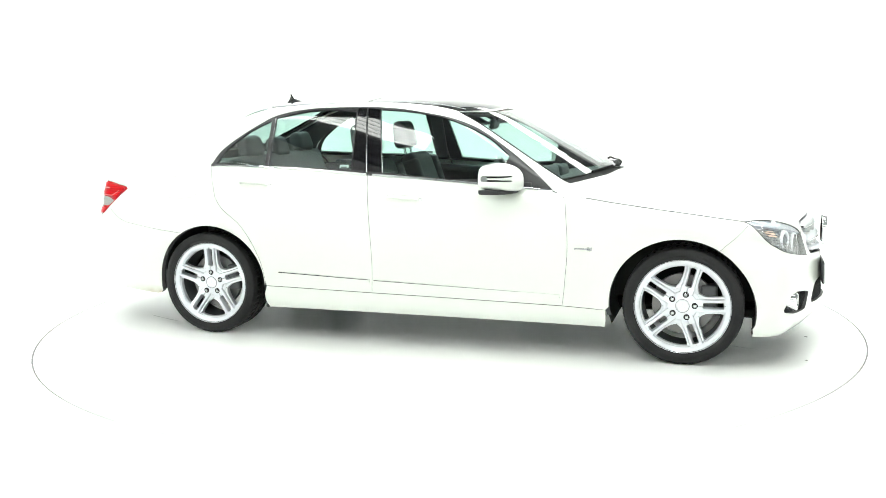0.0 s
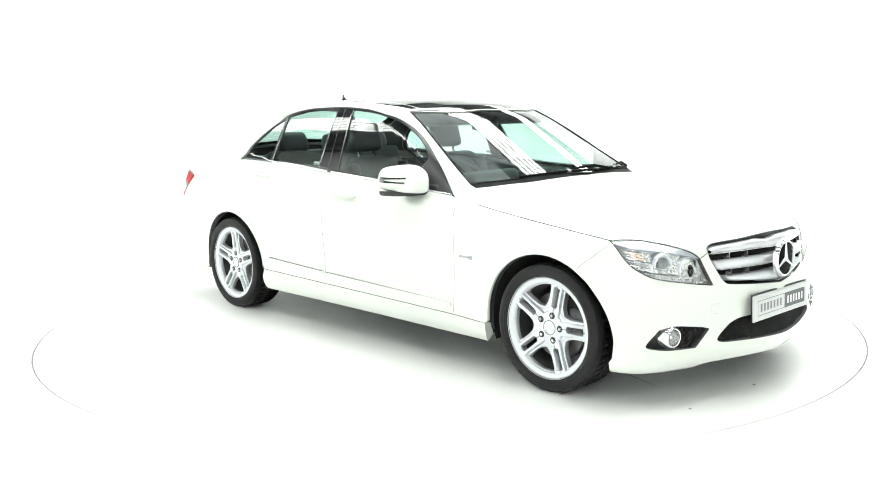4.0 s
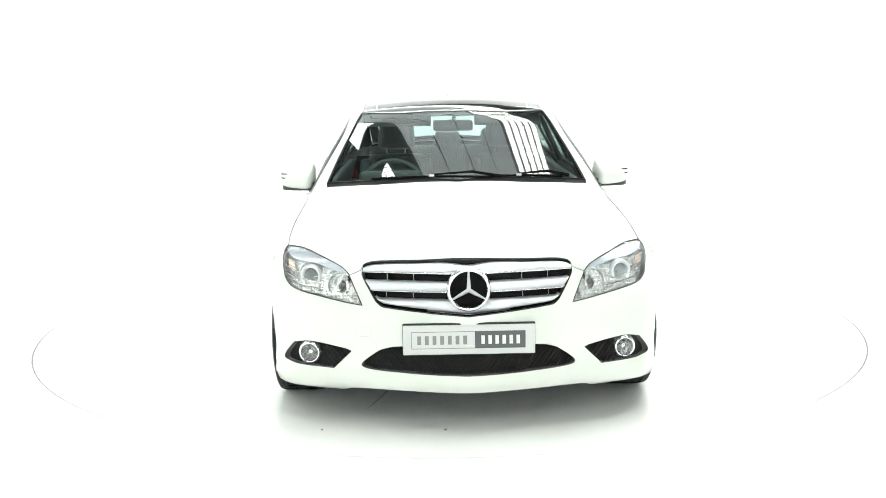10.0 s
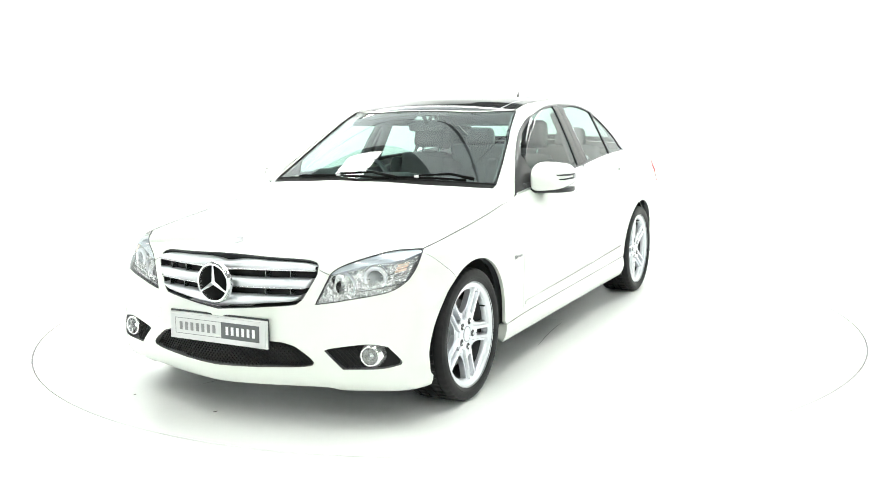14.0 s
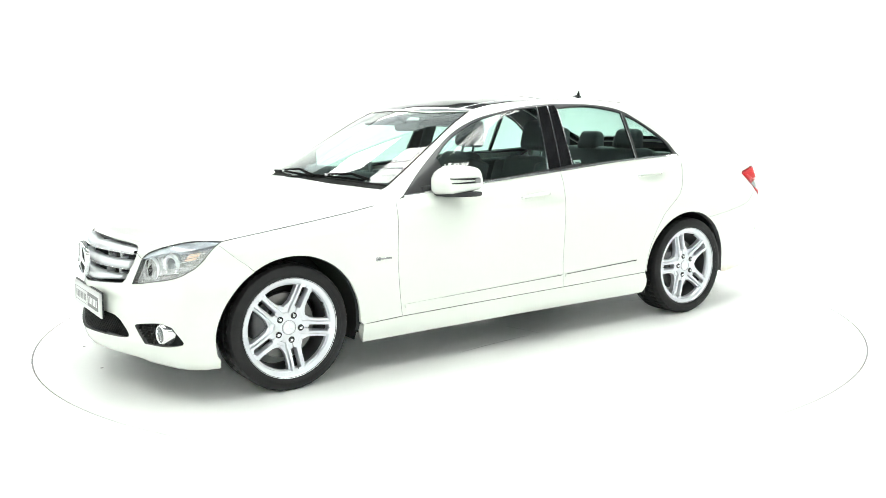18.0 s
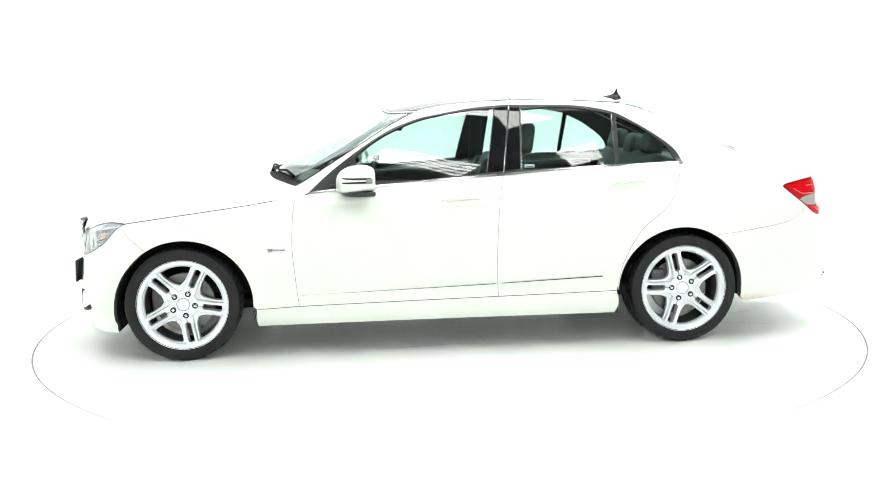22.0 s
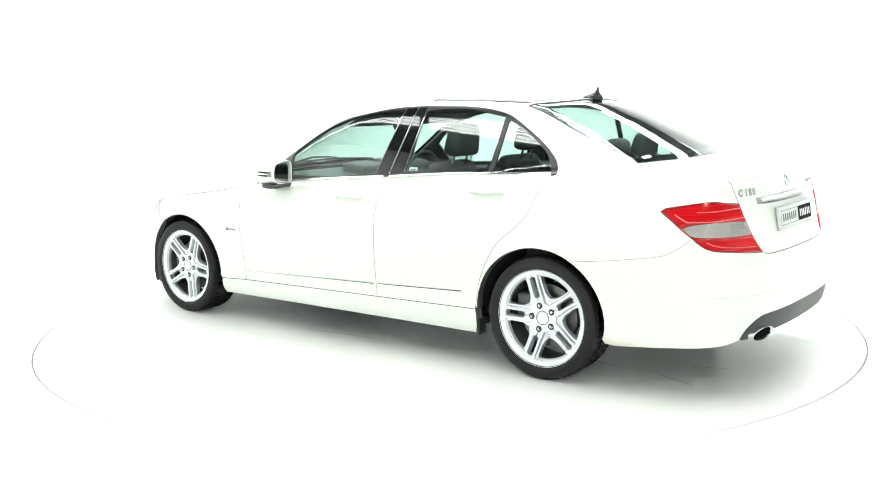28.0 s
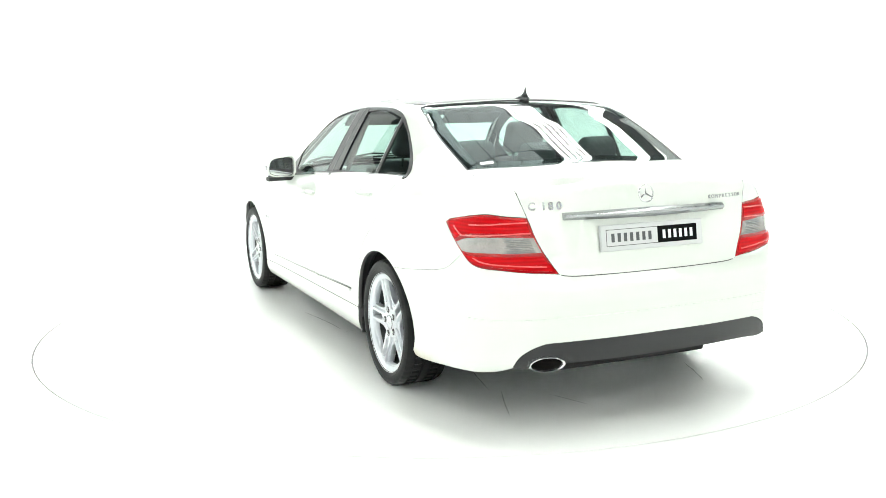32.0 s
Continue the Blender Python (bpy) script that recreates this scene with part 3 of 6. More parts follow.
BELT_REAR = [(-.365, .796, .958), (-.807, .771, .988), (-1.1, .765, 1.0), (-1.392, .76, 1.004)]
SILL_TOP_F = [(.988, .866, .270), (.760, .866, .280)]
SILL_TOP_M = [(.760, .866, .280), (.2, .866, .290), (-.328, .866, .298)]
SILL_TOP_R = [(-.328, .866, .298), (-.7, .866, .304), (-.995, .866, .309)]
DLO = [(.697, .79, .883), (.531, .723, 1.026), (.317, .65, 1.182), (.125, .62, 1.258), (-.065, .611, 1.302), (-.24, .592, 1.328), (-.413, .584, 1.341), (-.62, .58, 1.342), (-.824, .581, 1.332),
       (-1.011, .598, 1.298), (-1.134, .624, 1.240), (-1.284, .666, 1.146), (-1.371, .699, 1.069), (-1.402, .745, 1.006)]
PILLAR_A = [(.10, .548, 1.312), (.27, .59, 1.215), (.44, .635, 1.115), (.60, .675, 1.02), (.735, .705, .943)]
ROOF_SIDE = [(-1.11, .548, 1.338), (-.8, .545, 1.368), (-.45, .545, 1.375), (-.15, .545, 1.362), (.10, .548, 1.312)]
REAR_GLASS_SIDE = [(-1.76, .598, 1.06), (-1.46, .60, 1.19), (-1.25, .575, 1.285), (-1.11, .548, 1.338)]
BOOT_SIDE = [(-2.245, .56, .89), (-2.222, .578, .945), (-2.15, .585, .985), (-2.0, .59, 1.012), (-1.76, .598, 1.06)]
TAIL_IN = [(-2.320, .455, .66), (-2.287, .525, .78), (-2.245, .56, .89)]
TAIL_TOP = [(-2.245, .56, .89), (-2.13, .69, .886), (-2.036, .771, .884), (-1.985, .795, .878), (-1.966, .80, .862)]
TAIL_OUT = [(-1.966, .80, .862), (-2.03, .80, .81), (-2.114, .792, .745)]
TAIL_LOW = [(-2.114, .792, .745), (-2.15, .78, .715), (-2.195, .752, .692), (-2.269, .62, .672), (-2.320, .455, .66)]
REAR_SEAM = [(-1.545, .885, .605), (-1.741, .866, .626), (-1.961, .832, .657), (-2.04, .815, .688), (-2.114, .792, .745)]


def laid(line, gap=.02):
    """A smooth line through points, laid onto the shape."""
    return snap(list(catmull(line, gap)) + [line[-1]])


(HOOD_REAR, HOOD_SIDE, LAMP_TOP, LAMP_IN, LAMP_LOW, LAMP_BACK, GRILLE_TOP, GRILLE_LOW, FENDER_SEAM, DOOR_FRONT, DOOR_MID, DOOR_BACK, BELT_FRONT, BELT_REAR,
 SILL_TOP_F, SILL_TOP_M, SILL_TOP_R, DLO, PILLAR_A, ROOF_SIDE, REAR_GLASS_SIDE, BOOT_SIDE, TAIL_IN, TAIL_TOP, TAIL_OUT, TAIL_LOW, REAR_SEAM) = (laid(l) for l in (
 HOOD_REAR, HOOD_SIDE, LAMP_TOP, LAMP_IN, LAMP_LOW, LAMP_BACK, GRILLE_TOP, GRILLE_LOW, FENDER_SEAM, DOOR_FRONT, DOOR_MID, DOOR_BACK, BELT_FRONT, BELT_REAR,
 SILL_TOP_F, SILL_TOP_M, SILL_TOP_R, DLO, PILLAR_A, ROOF_SIDE, REAR_GLASS_SIDE, BOOT_SIDE, TAIL_IN, TAIL_TOP, TAIL_OUT, TAIL_LOW, REAR_SEAM))


def flare(cx, a):
    """The front opening is longer towards its lower front end."""
    a = (a + 180) % 360 - 180
    return .030 * min(1.0, max(0.0, (40 - a) / 57)) if cx > 0 and a > -90 else 0.0


def arch(cx, a0, a1, n=24):
    """The edge of a wheel opening, from the angle a0 to a1 (degrees, 0 ahead, 90 up)."""
    line = [(cx + (.357 + flare(cx, a)) * math.cos(radians(a)), .88, .308 + .347 * math.sin(radians(a))) for a in np.linspace(a0, a1, n)]
    return [tuple(q) for q in LEVEL.lift(LEVEL.flat(np.array(line)))]


def rev(line):
    return line[::-1]


FRONT_ARCH_X, REAR_ARCH_X = 1.362, -1.364
seam_f = math.degrees(math.atan2((.60 - .308) / .347, (1.553 - FRONT_ARCH_X) / .357))
seam_r = math.degrees(math.atan2((.605 - .308) / .347, (-1.545 - REAR_ARCH_X) / .357))
end_f = 180 + math.degrees(math.asin((.308 - .270) / .347))
end_r = 0.0

skin("front_fender", SIDE, outline(HOOD_REAR, HOOD_SIDE, rev(LAMP_BACK), FENDER_SEAM, arch(FRONT_ARCH_X, seam_f, end_f), SILL_TOP_F, rev(DOOR_FRONT)), WHITE, car, "white front fender", True)
skin("front_door", SIDE, outline(DOOR_FRONT, SILL_TOP_M, rev(DOOR_MID), rev(BELT_FRONT)), WHITE, car, "white front door", True)
skin("rear_door", SIDE, outline(DOOR_MID, SILL_TOP_R, rev(DOOR_BACK), rev(BELT_REAR)), WHITE, car, "white rear door", True)
skin("rear_quarter", SIDE, outline(DOOR_BACK, arch(REAR_ARCH_X, end_r, seam_r), REAR_SEAM, rev(TAIL_OUT), rev(TAIL_TOP), BOOT_SIDE, REAR_GLASS_SIDE, ROOF_SIDE, PILLAR_A,
                                   [PILLAR_A[-1], snap([(.770, .70, .925)])[0]], [snap([(.770, .70, .925)])[0], HOOD_SIDE[0]], rev(HOOD_REAR), [HOOD_REAR[0], DLO[0]], DLO, [DLO[-1], DOOR_BACK[0]]), WHITE, car, "white body side with roof pillars", True)
skin("sill", LEVEL, outline(SILL_TOP_F, SILL_TOP_M, SILL_TOP_R, [SILL_TOP_R[-1], (-1.006, .86, .265), (-1.003, .85, .215), (-.988, .85, .178)], [(-.988, .85, .178), (0, .85, .178), (.984, .85, .172)],
                            [(.984, .85, .172), (.992, .86, .22), SILL_TOP_F[0]]), WHITE, car, "white side sill", True, grid=.025, depth=.05, gap=.0022)
CORNER = snap([(.770, .70, .925), (.87, .797, .849)])
hood_half = np.vstack([catmull([(.965, 0, .95), (.92, .35, .945), (.83, .58, .93), CORNER[0]]), catmull([CORNER[0], HOOD_SIDE[0]]), catmull(HOOD_SIDE), catmull(LAMP_TOP),
                       catmull(laid([(1.950, .49, .652), (1.955, .44, .672), (1.948, .432, .692)])), catmull(rev(GRILLE_TOP)), [GRILLE_TOP[0]]])
skin("bonnet", HOOD, both(hood_half), WHITE, car, "white bonnet", gap=.0014)
bump_half = np.vstack([catmull(rev(GRILLE_LOW)), catmull(rev(laid([(1.950, .49, .652), (1.955, .44, .672), (1.948, .432, .692)]))), catmull(LAMP_IN), catmull(LAMP_LOW), catmull(FENDER_SEAM),
                       catmull(rev(arch(FRONT_ARCH_X, -17, seam_f))), catmull([(1.732, .86, .205), (1.736, .86, .185), (1.740, .86, .166), (1.78, .84, .163), (1.84, .765, .162), (1.925, .58, .159), (1.950, .525, .162), (1.972, .47, .176), (2.04, .28, .177), (2.08, 0, .174)]), [(2.08, 0, .174)]])
INTAKE = [(2.105, 0, .378), (2.06, .26, .372), (2.043, .335, .362), (2.034, .385, .340), (2.024, .44, .280), (2.072, .255, .262), (2.115, 0, .255)]
FOG = [(1.905, .735, .362), (1.94, .66, .371), (1.99, .52, .352), (2.004, .485, .341)], [(2.004, .485, .341), (1.982, .562, .264)], [(1.982, .562, .264), (1.935, .69, .268), (1.90, .752, .277), (1.872, .784, .294), (1.905, .735, .362)]
fog_edge = outline(*FOG, gap=.01)
flip = np.array([1, -1, 1])
intake_edge = both(np.vstack([catmull(INTAKE), [INTAKE[-1]]]))
skin("front_bumper", FRONT, both(bump_half), WHITE, car, "white front bumper", holes=(intake_edge, fog_edge, fog_edge * flip), depth=.03, gap=.0004)
skin("intake_grille", FRONT, intake_edge, DARK, car, "black lower air intake", raised=-.035, gap=-.006, rim=False)
skin("fog_recess", FRONT, fog_edge, DARK, car, "black fog lamp recess", True, raised=-.03, gap=-.006, rim=False)

# the rear
boot_half = np.vstack([catmull([(-1.885, 0, 1.068), (-1.87, .3, 1.066), REAR_GLASS_SIDE[0]]), catmull(rev(BOOT_SIDE)), catmull(rev(TAIL_IN)), catmull([TAIL_LOW[-1], (-2.335, .40, .648), (-2.36, .2, .648), (-2.362, 0, .648)]), [(-2.362, 0, .648)]])
skin("boot_lid", BOOT, both(boot_half), WHITE, car, "white boot lid", grid=.025)
rb_half = np.vstack([catmull([(-2.362, 0, .648), (-2.36, .2, .648), (-2.335, .40, .648), TAIL_LOW[-1]]), catmull(rev(TAIL_LOW)), catmull(rev(REAR_SEAM)), catmull(rev(arch(REAR_ARCH_X, 190, seam_r))),
                     catmull([(-1.716, .86, .248), (-1.76, .85, .225), (-2.0, .80, .24), (-2.20, .71, .262), (-2.278, .652, .285)]), catmull([(-2.278, .652, .285), (-2.30, .62, .34), (-2.335, .55, .38), (-2.361, .454, .388), (-2.397, 0, .391)]), [(-2.397, 0, .391)]])
skin("rear_bumper", REAR, both(rb_half), WORN, car, "white rear bumper with rusty dirt on its lower edge", depth=.03, gap=.0004)
val_half = np.vstack([catmull([(-2.397, 0, .391), (-2.361, .454, .388), (-2.335, .55, .38), (-2.30, .62, .34), (-2.278, .652, .285)]), catmull([(-2.278, .652, .285), (-2.30, .60, .278), (-2.345, .44, .290), (-2.378, 0, .290)]), [(-2.378, 0, .290)]])
skin("rear_valance", REAR, both(val_half), SATIN, car, "dark grey rear bumper insert", depth=.05, raised=-.003)
tail_edge = outline(TAIL_TOP, TAIL_OUT, TAIL_LOW, TAIL_IN)
BAND_TOP = laid([(-2.265, .54, .812), (-2.20, .63, .808), (-2.10, .75, .800), (-2.060, .80, .788)])
BAND_LOW = laid([(-2.106, .79, .752), (-2.15, .778, .748), (-2.24, .66, .744), (-2.295, .51, .746)])
lamp = skin("tail_lamp", REAR, tail_edge, DEEP_RED, car, "red tail lamp with a pale ribbed middle band", True, grid=.02, raised=.001, gap=.0015)
PANEL_UP = outline(TAIL_TOP, [TAIL_TOP[-1], BAND_TOP[-1]], rev(BAND_TOP), [BAND_TOP[0], TAIL_TOP[0]], gap=.01)
PANEL_MID = outline(BAND_TOP, [BAND_TOP[-1], BAND_LOW[0]], BAND_LOW, [BAND_LOW[-1], BAND_TOP[0]], gap=.01)
PANEL_LOW = outline(rev(BAND_LOW), [BAND_LOW[0], TAIL_LOW[0]], TAIL_LOW, [TAIL_LOW[-1], BAND_LOW[-1]], gap=.01)
for side, ob in zip((1, -1), lamp):
    fl = np.array([1, side, 1])

    def lens(nm, edge_, mat_, parent, lab, **kw):
        p_, f_, n_ = sheet(REAR, edge_, grid=.02, **kw)
        return put(nm, as_mesh(nm, p_ * fl, f_ if side > 0 else [t[::-1] for t in f_], n_ * fl), mat_, parent, lab)
    lens("upper_lens", PANEL_UP, RED, ob, "bright red upper lens", raised=.004, gap=.0105, depth=.006)
    band = lens("smoky_band", PANEL_MID, CLEAR_RIB, ob, "pale ribbed middle lens", raised=.003, gap=.0045, depth=.004)
    lens("lower_lens", PANEL_LOW, RED, ob, "bright red lower lens", raised=.004, gap=.0095, depth=.006)
    guides = ([(-2.236, .545, .826), (-2.20, .63, .824), (-2.12, .735, .819), (-2.075, .772, .816)], [(-2.236, .56, .868), (-2.20, .63, .867), (-2.10, .745, .860)],
              [(-2.075, .772, .816), (-2.045, .785, .836), (-2.03, .787, .848)], [(-2.29, .50, .690), (-2.24, .66, .702), (-2.19, .735, .715), (-2.16, .762, .732)])
    for rib in guides:
        q = REAR.lift(REAR.flat(np.vstack([catmull(rib, .01), [rib[-1]]])))
        q = q + normals(q) * .0045
        part("light_guide", tube([tuple(v * fl) for v in q], .0032, 6), PINK, ob, "raised bright red light guide")
    # level ribs over the inner two thirds of the band
    for k in range(8):
        z = .751 + .0072 * k
        q = REAR.lift(REAR.flat(np.array([(-2.27, y, z) for y in np.linspace(.540 + .030 * k / 7, .690 - .012 * (k % 3), 9)])))
        q = q + normals(q) * .0034
        part("lens_rib", tube([tuple(v * fl) for v in q], .0016, 5), PLATE_DARK, band)

# glass
skin("windscreen", SCREEN, both(np.vstack([catmull([(.265, 0, 1.312), (.23, .3, 1.310), (.10, .548, 1.312)]), catmull(PILLAR_A), catmull([(.735, .705, .943), (.85, .45, .955), (.955, 0, .952)]), [(.955, 0, .952)]])), SCREEN_GLASS, car, "green-tinted windscreen", gap=.004, raised=-.004, depth=.006)
skin("rear_window", REARGLASS, both(np.vstack([catmull([(-1.21, 0, 1.367), (-1.19, .3, 1.358), (-1.11, .548, 1.338)]), catmull(rev(REAR_GLASS_SIDE)), catmull([(-1.76, .598, 1.06), (-1.87, .3, 1.066), (-1.885, 0, 1.068)]), [(-1.885, 0, 1.068)]])), GLASS, car, "green-tinted rear window", gap=.004, raised=-.004, depth=.006)
roof_edge = both(np.vstack([catmull([(.265, 0, 1.312), (.23, .3, 1.310), (.10, .548, 1.312)]), catmull(rev(ROOF_SIDE)), catmull([(-1.11, .548, 1.338), (-1.19, .3, 1.358), (-1.21, 0, 1.367)]), [(-1.21, 0, 1.367)]]))
pane_1 = both(np.vstack([catmull([(.252, 0, 1.320), (.216, .29, 1.320), (.102, .538, 1.308)]), catmull([(.102, .538, 1.308), (-.15, .535, 1.352), (-.46, .534, 1.370)]), catmull([(-.46, .534, 1.370), (-.47, 0, 1.4)]), [(-.47, 0, 1.4)]]))
pane_2 = both(np.vstack([catmull([(-.485, 0, 1.4), (-.475, .534, 1.370)]), catmull([(-.475, .534, 1.370), (-.8, .534, 1.365), (-1.090, .536, 1.338)]), catmull([(-1.090, .536, 1.338), (-1.168, .25, 1.36), (-1.188, 0, 1.368)]), [(-1.168, 0, 1.37)]]))
skin("roof", TOP, roof_edge, WHITE, car, "white roof frame", holes=(pane_1, pane_2))
skin("front_roof_panel", TOP, pane_1, ROOFGLASS, car, "black glass sliding roof panel", gap=.004, raised=-.001)
skin("rear_roof_panel", TOP, pane_2, ROOFGLASS, car, "black glass rear roof panel", gap=.004, raised=-.001)
for x0, x1 in ((.135, -.455), (-.482, -1.10)):
    for sy in (1, -1):
        line_ = snap([(x, sy * .462, 1.37) for x in np.linspace(x0, x1, 16)])
        nn_ = normals(np.array(line_))
        put("roof_seam", from_bm("roof_seam", tube([tuple(p_ - n_ * .0022) for p_, n_ in zip(np.array(line_), nn_)], .0032, 6)), SILVER, car, "bright seam along the glass roof")
skin("headlining", TOP, roof_edge, LINING, car, "dark grey headlining", raised=-.035, rim=False, grid=.06)
GLASS_F = [(.400, .75, .920), (.440, .72, 1.068)], [(.440, .72, 1.068), (.312, .67, 1.165), (.122, .63, 1.246), (-.065, .612, 1.289), (-.191, .60, 1.308), (-.349, .59, 1.319)], [(-.349, .59, 1.319), (-.276, .78, .968)], [(-.276, .78, .968), (.1, .8, .945), (.400, .75, .920)]
GLASS_R = [(-.470, .77, .982), (-.498, .6, 1.308)], [(-.498, .6, 1.308), (-.665, .585, 1.318), (-.822, .585, 1.309), (-1.016, .6, 1.274)], [(-1.016, .6, 1.274), (-1.005, .76, 1.002)], [(-1.005, .76, 1.002), (-.75, .77, .996), (-.470, .77, .982)]
GLASS_Q = [(-1.033, .76, 1.004), (-1.047, .61, 1.260)], [(-1.047, .61, 1.260), (-1.168, .64, 1.205), (-1.308, .68, 1.098), (-1.366, .73, 1.013)], [(-1.366, .73, 1.013), (-1.033, .76, 1.004)]
gf, gr, gq = (outline(*g) for g in (GLASS_F, GLASS_R, GLASS_Q))
skin("front_window", SIDE, gf, GLASS, car, "green-tinted front door window", True, raised=-.003, rim=False, gap=-.006)
skin("rear_window_pane", SIDE, gr, GLASS, car, "green-tinted rear door window", True, raised=-.003, rim=False, gap=-.006)
skin("quarter_window", SIDE, gq, GLASS, car, "green-tinted small quarter window", True, raised=-.003, rim=False, gap=-.006)
PILLAR_B = laid([(-.43, .585, 1.340), (-.40, .68, 1.15), (-.367, .79, .962)])
skin("front_window_frame", SIDE, outline([q for q in DLO if q[0] > -.42] + [PILLAR_B[0]], PILLAR_B, [PILLAR_B[-1]] + [q for q in rev(BELT_FRONT) if -.34 < q[0] < .69] + [DLO[0]], gap=.012), FRAME, car, "matt black front window surround", True, holes=(gf,), raised=.002, depth=.012)
skin("rear_window_frame", SIDE, outline([PILLAR_B[0]] + [q for q in DLO if q[0] < -.44], [DLO[-1]] + [q for q in rev(BELT_REAR) if -1.38 < q[0] < -.39] + [PILLAR_B[-1]], rev(PILLAR_B), gap=.012), FRAME, car, "matt black rear window surround", True, holes=(gr, gq), raised=.002, depth=.012)


# bright edges of the door windows
for a_, b_ in (((-.349, .59, 1.319), (-.276, .78, .968)), ((-.433, .588, 1.330), (-.372, .785, .972)), ((-.498, .6, 1.308), (-.470, .77, .982)), ((-1.020, .6, 1.272), (-1.008, .76, 1.002))):
    line_ = np.array(laid([a_, tuple((np.array(a_) + b_) / 2), b_]))
    nn_ = normals(line_)
    for sy in (1, -1):
        put("window_edge", from_bm("window_edge", tube([(p_[0], sy * p_[1], p_[2]) for p_ in line_ + nn_ * .0035], .0020, 6)), DULL, car, "thin bright edge of a door window")
# gloss black covers on the centre pillar
for nm, e in (("front_pillar_cover", outline([(-.352, .6, 1.322), (-.428, .59, 1.328)], [(-.428, .59, 1.328), (-.40, .68, 1.15), (-.370, .78, .975)], [(-.370, .78, .975), (-.283, .785, .972)], [(-.283, .785, .972), (-.352, .6, 1.322)])),
              ("rear_pillar_cover", outline([(-.438, .59, 1.328), (-.492, .59, 1.330)], [(-.492, .59, 1.330), (-.464, .77, .985)], [(-.464, .77, .985), (-.378, .78, .978)], [(-.378, .78, .978), (-.41, .68, 1.15), (-.438, .59, 1.328)]))):
    skin(nm, SIDE, e, BLACK, car, "gloss black centre pillar cover", True, raised=.0035, depth=.004, gap=.0)

# ---- inside of the skin, closing the cabin and the gaps ----
skin("inner_side", LEVEL, outline([(1.56, .8, .22), (1.56, .8, .70)], [(1.56, .8, .70), (.8, .8, .83), (0, .8, .90), (-1.3, .8, .96), (-1.95, .8, .90)], [(-1.95, .8, .90), (-1.95, .8, .25)], [(-1.95, .8, .25), (1.56, .8, .22)], gap=.03), TRIM, car, "dark inner side lining", True,
     raised=-.045, rim=False, grid=.05, holes=(outline(arch(FRONT_ARCH_X, 0, 360, 25)), outline(arch(REAR_ARCH_X, 0, 360, 25))), gap=.0)
skin("pillar_lining", SIDE, outline(REAR_GLASS_SIDE, ROOF_SIDE, PILLAR_A, [PILLAR_A[-1], HOOD_REAR[0], DLO[0]], DLO, [DLO[-1], (-1.76, .66, 1.04), REAR_GLASS_SIDE[0]]), LINING, car, "dark grey pillar lining", True, raised=-.022, rim=False, gap=.002, grid=.05)
skin("bonnet_liner", HOOD, both(hood_half), DARK, car, "black underside of the bonnet", raised=-.03, rim=False, grid=.08, gap=-.02)
skin("boot_liner", BOOT, both(boot_half), DARK, car, "black boot lining", raised=-.03, rim=False, grid=.08, gap=-.015)


def screen_band(name, proj, edge, width_side, width_low, width_top, label):
    """The black printed band round a bonded pane."""
    q = proj.flat(edge)
    inner = shrink(q, width_side)
    lo, hi = q.min(0), q.max(0)
    inner[:, 0] = np.clip(inner[:, 0], lo[0] + width_low, hi[0] - width_top)
    hole = proj.lift(inner)
    return skin(name, proj, edge, BLACK, car, label, holes=(hole,), gap=.003, raised=-.008, rim=False)


screen_edge = both(np.vstack([catmull([(.265, 0, 1.312), (.23, .3, 1.310), (.10, .548, 1.312)]), catmull(PILLAR_A), catmull([(.735, .705, .943), (.85, .45, .955), (.955, 0, .952)]), [(.955, 0, .952)]]))
rear_edge = both(np.vstack([catmull([(-1.21, 0, 1.367), (-1.19, .3, 1.358), (-1.11, .548, 1.338)]), catmull(rev(REAR_GLASS_SIDE)), catmull([(-1.76, .598, 1.06), (-1.87, .3, 1.066), (-1.885, 0, 1.068)]), [(-1.885, 0, 1.068)]]))
def screen_rubber(name, proj, edge, width, label, mat_, raised, rim):
    """A rubber lip along the edge of a bonded pane."""
    q = proj.flat(edge)
    # the lip runs out along the roof
    hole = proj.lift(np.where((edge[:, 2] > 1.300)[:, None], shrink(q, .005), shrink(q, width)))
    return skin(name, proj, edge, mat_, car, label, holes=(hole,), gap=.003, raised=raised, depth=.006, rim=rim, grid=.3)


screen_rubber("windscreen_rubber", SCREEN, screen_edge, .012, "black rubber lip round the windscreen", DARK, .0015, True)
screen_rubber("rear_window_rubber", REARGLASS, rear_edge, .012, "black rubber lip round the rear window", FRAME, -.003, False)
screen_band("windscreen_band", SCREEN, screen_edge, .022, .03, .022, "black band round the windscreen")
screen_band("rear_window_band", REARGLASS, rear_edge, .072, .03, .075, "black band round the rear window")


def arch_liner(cx, side):
    """The black plastic lining of a wheel opening."""
    bm = bmesh.new()
    rows = []
    low, high = (-24, 200) if cx > 0 else (0, 190)
    for y in (.40, .62, .82):
        r = .368
        rows.append([bm.verts.new((cx + (r + flare(cx, a)) * math.cos(radians(a)), side * y, .308 + (r - .01) * math.sin(radians(a)))) for a in np.linspace(low, high, 36)])
    for a, b in zip(rows, rows[1:]):
        for i in range(35):
            bm.faces.new((a[i], a[i + 1], b[i + 1], b[i]))
    bm.faces.new(rows[0])
    return part("arch_liner", bm, DARK, car, "black wheel arch lining")


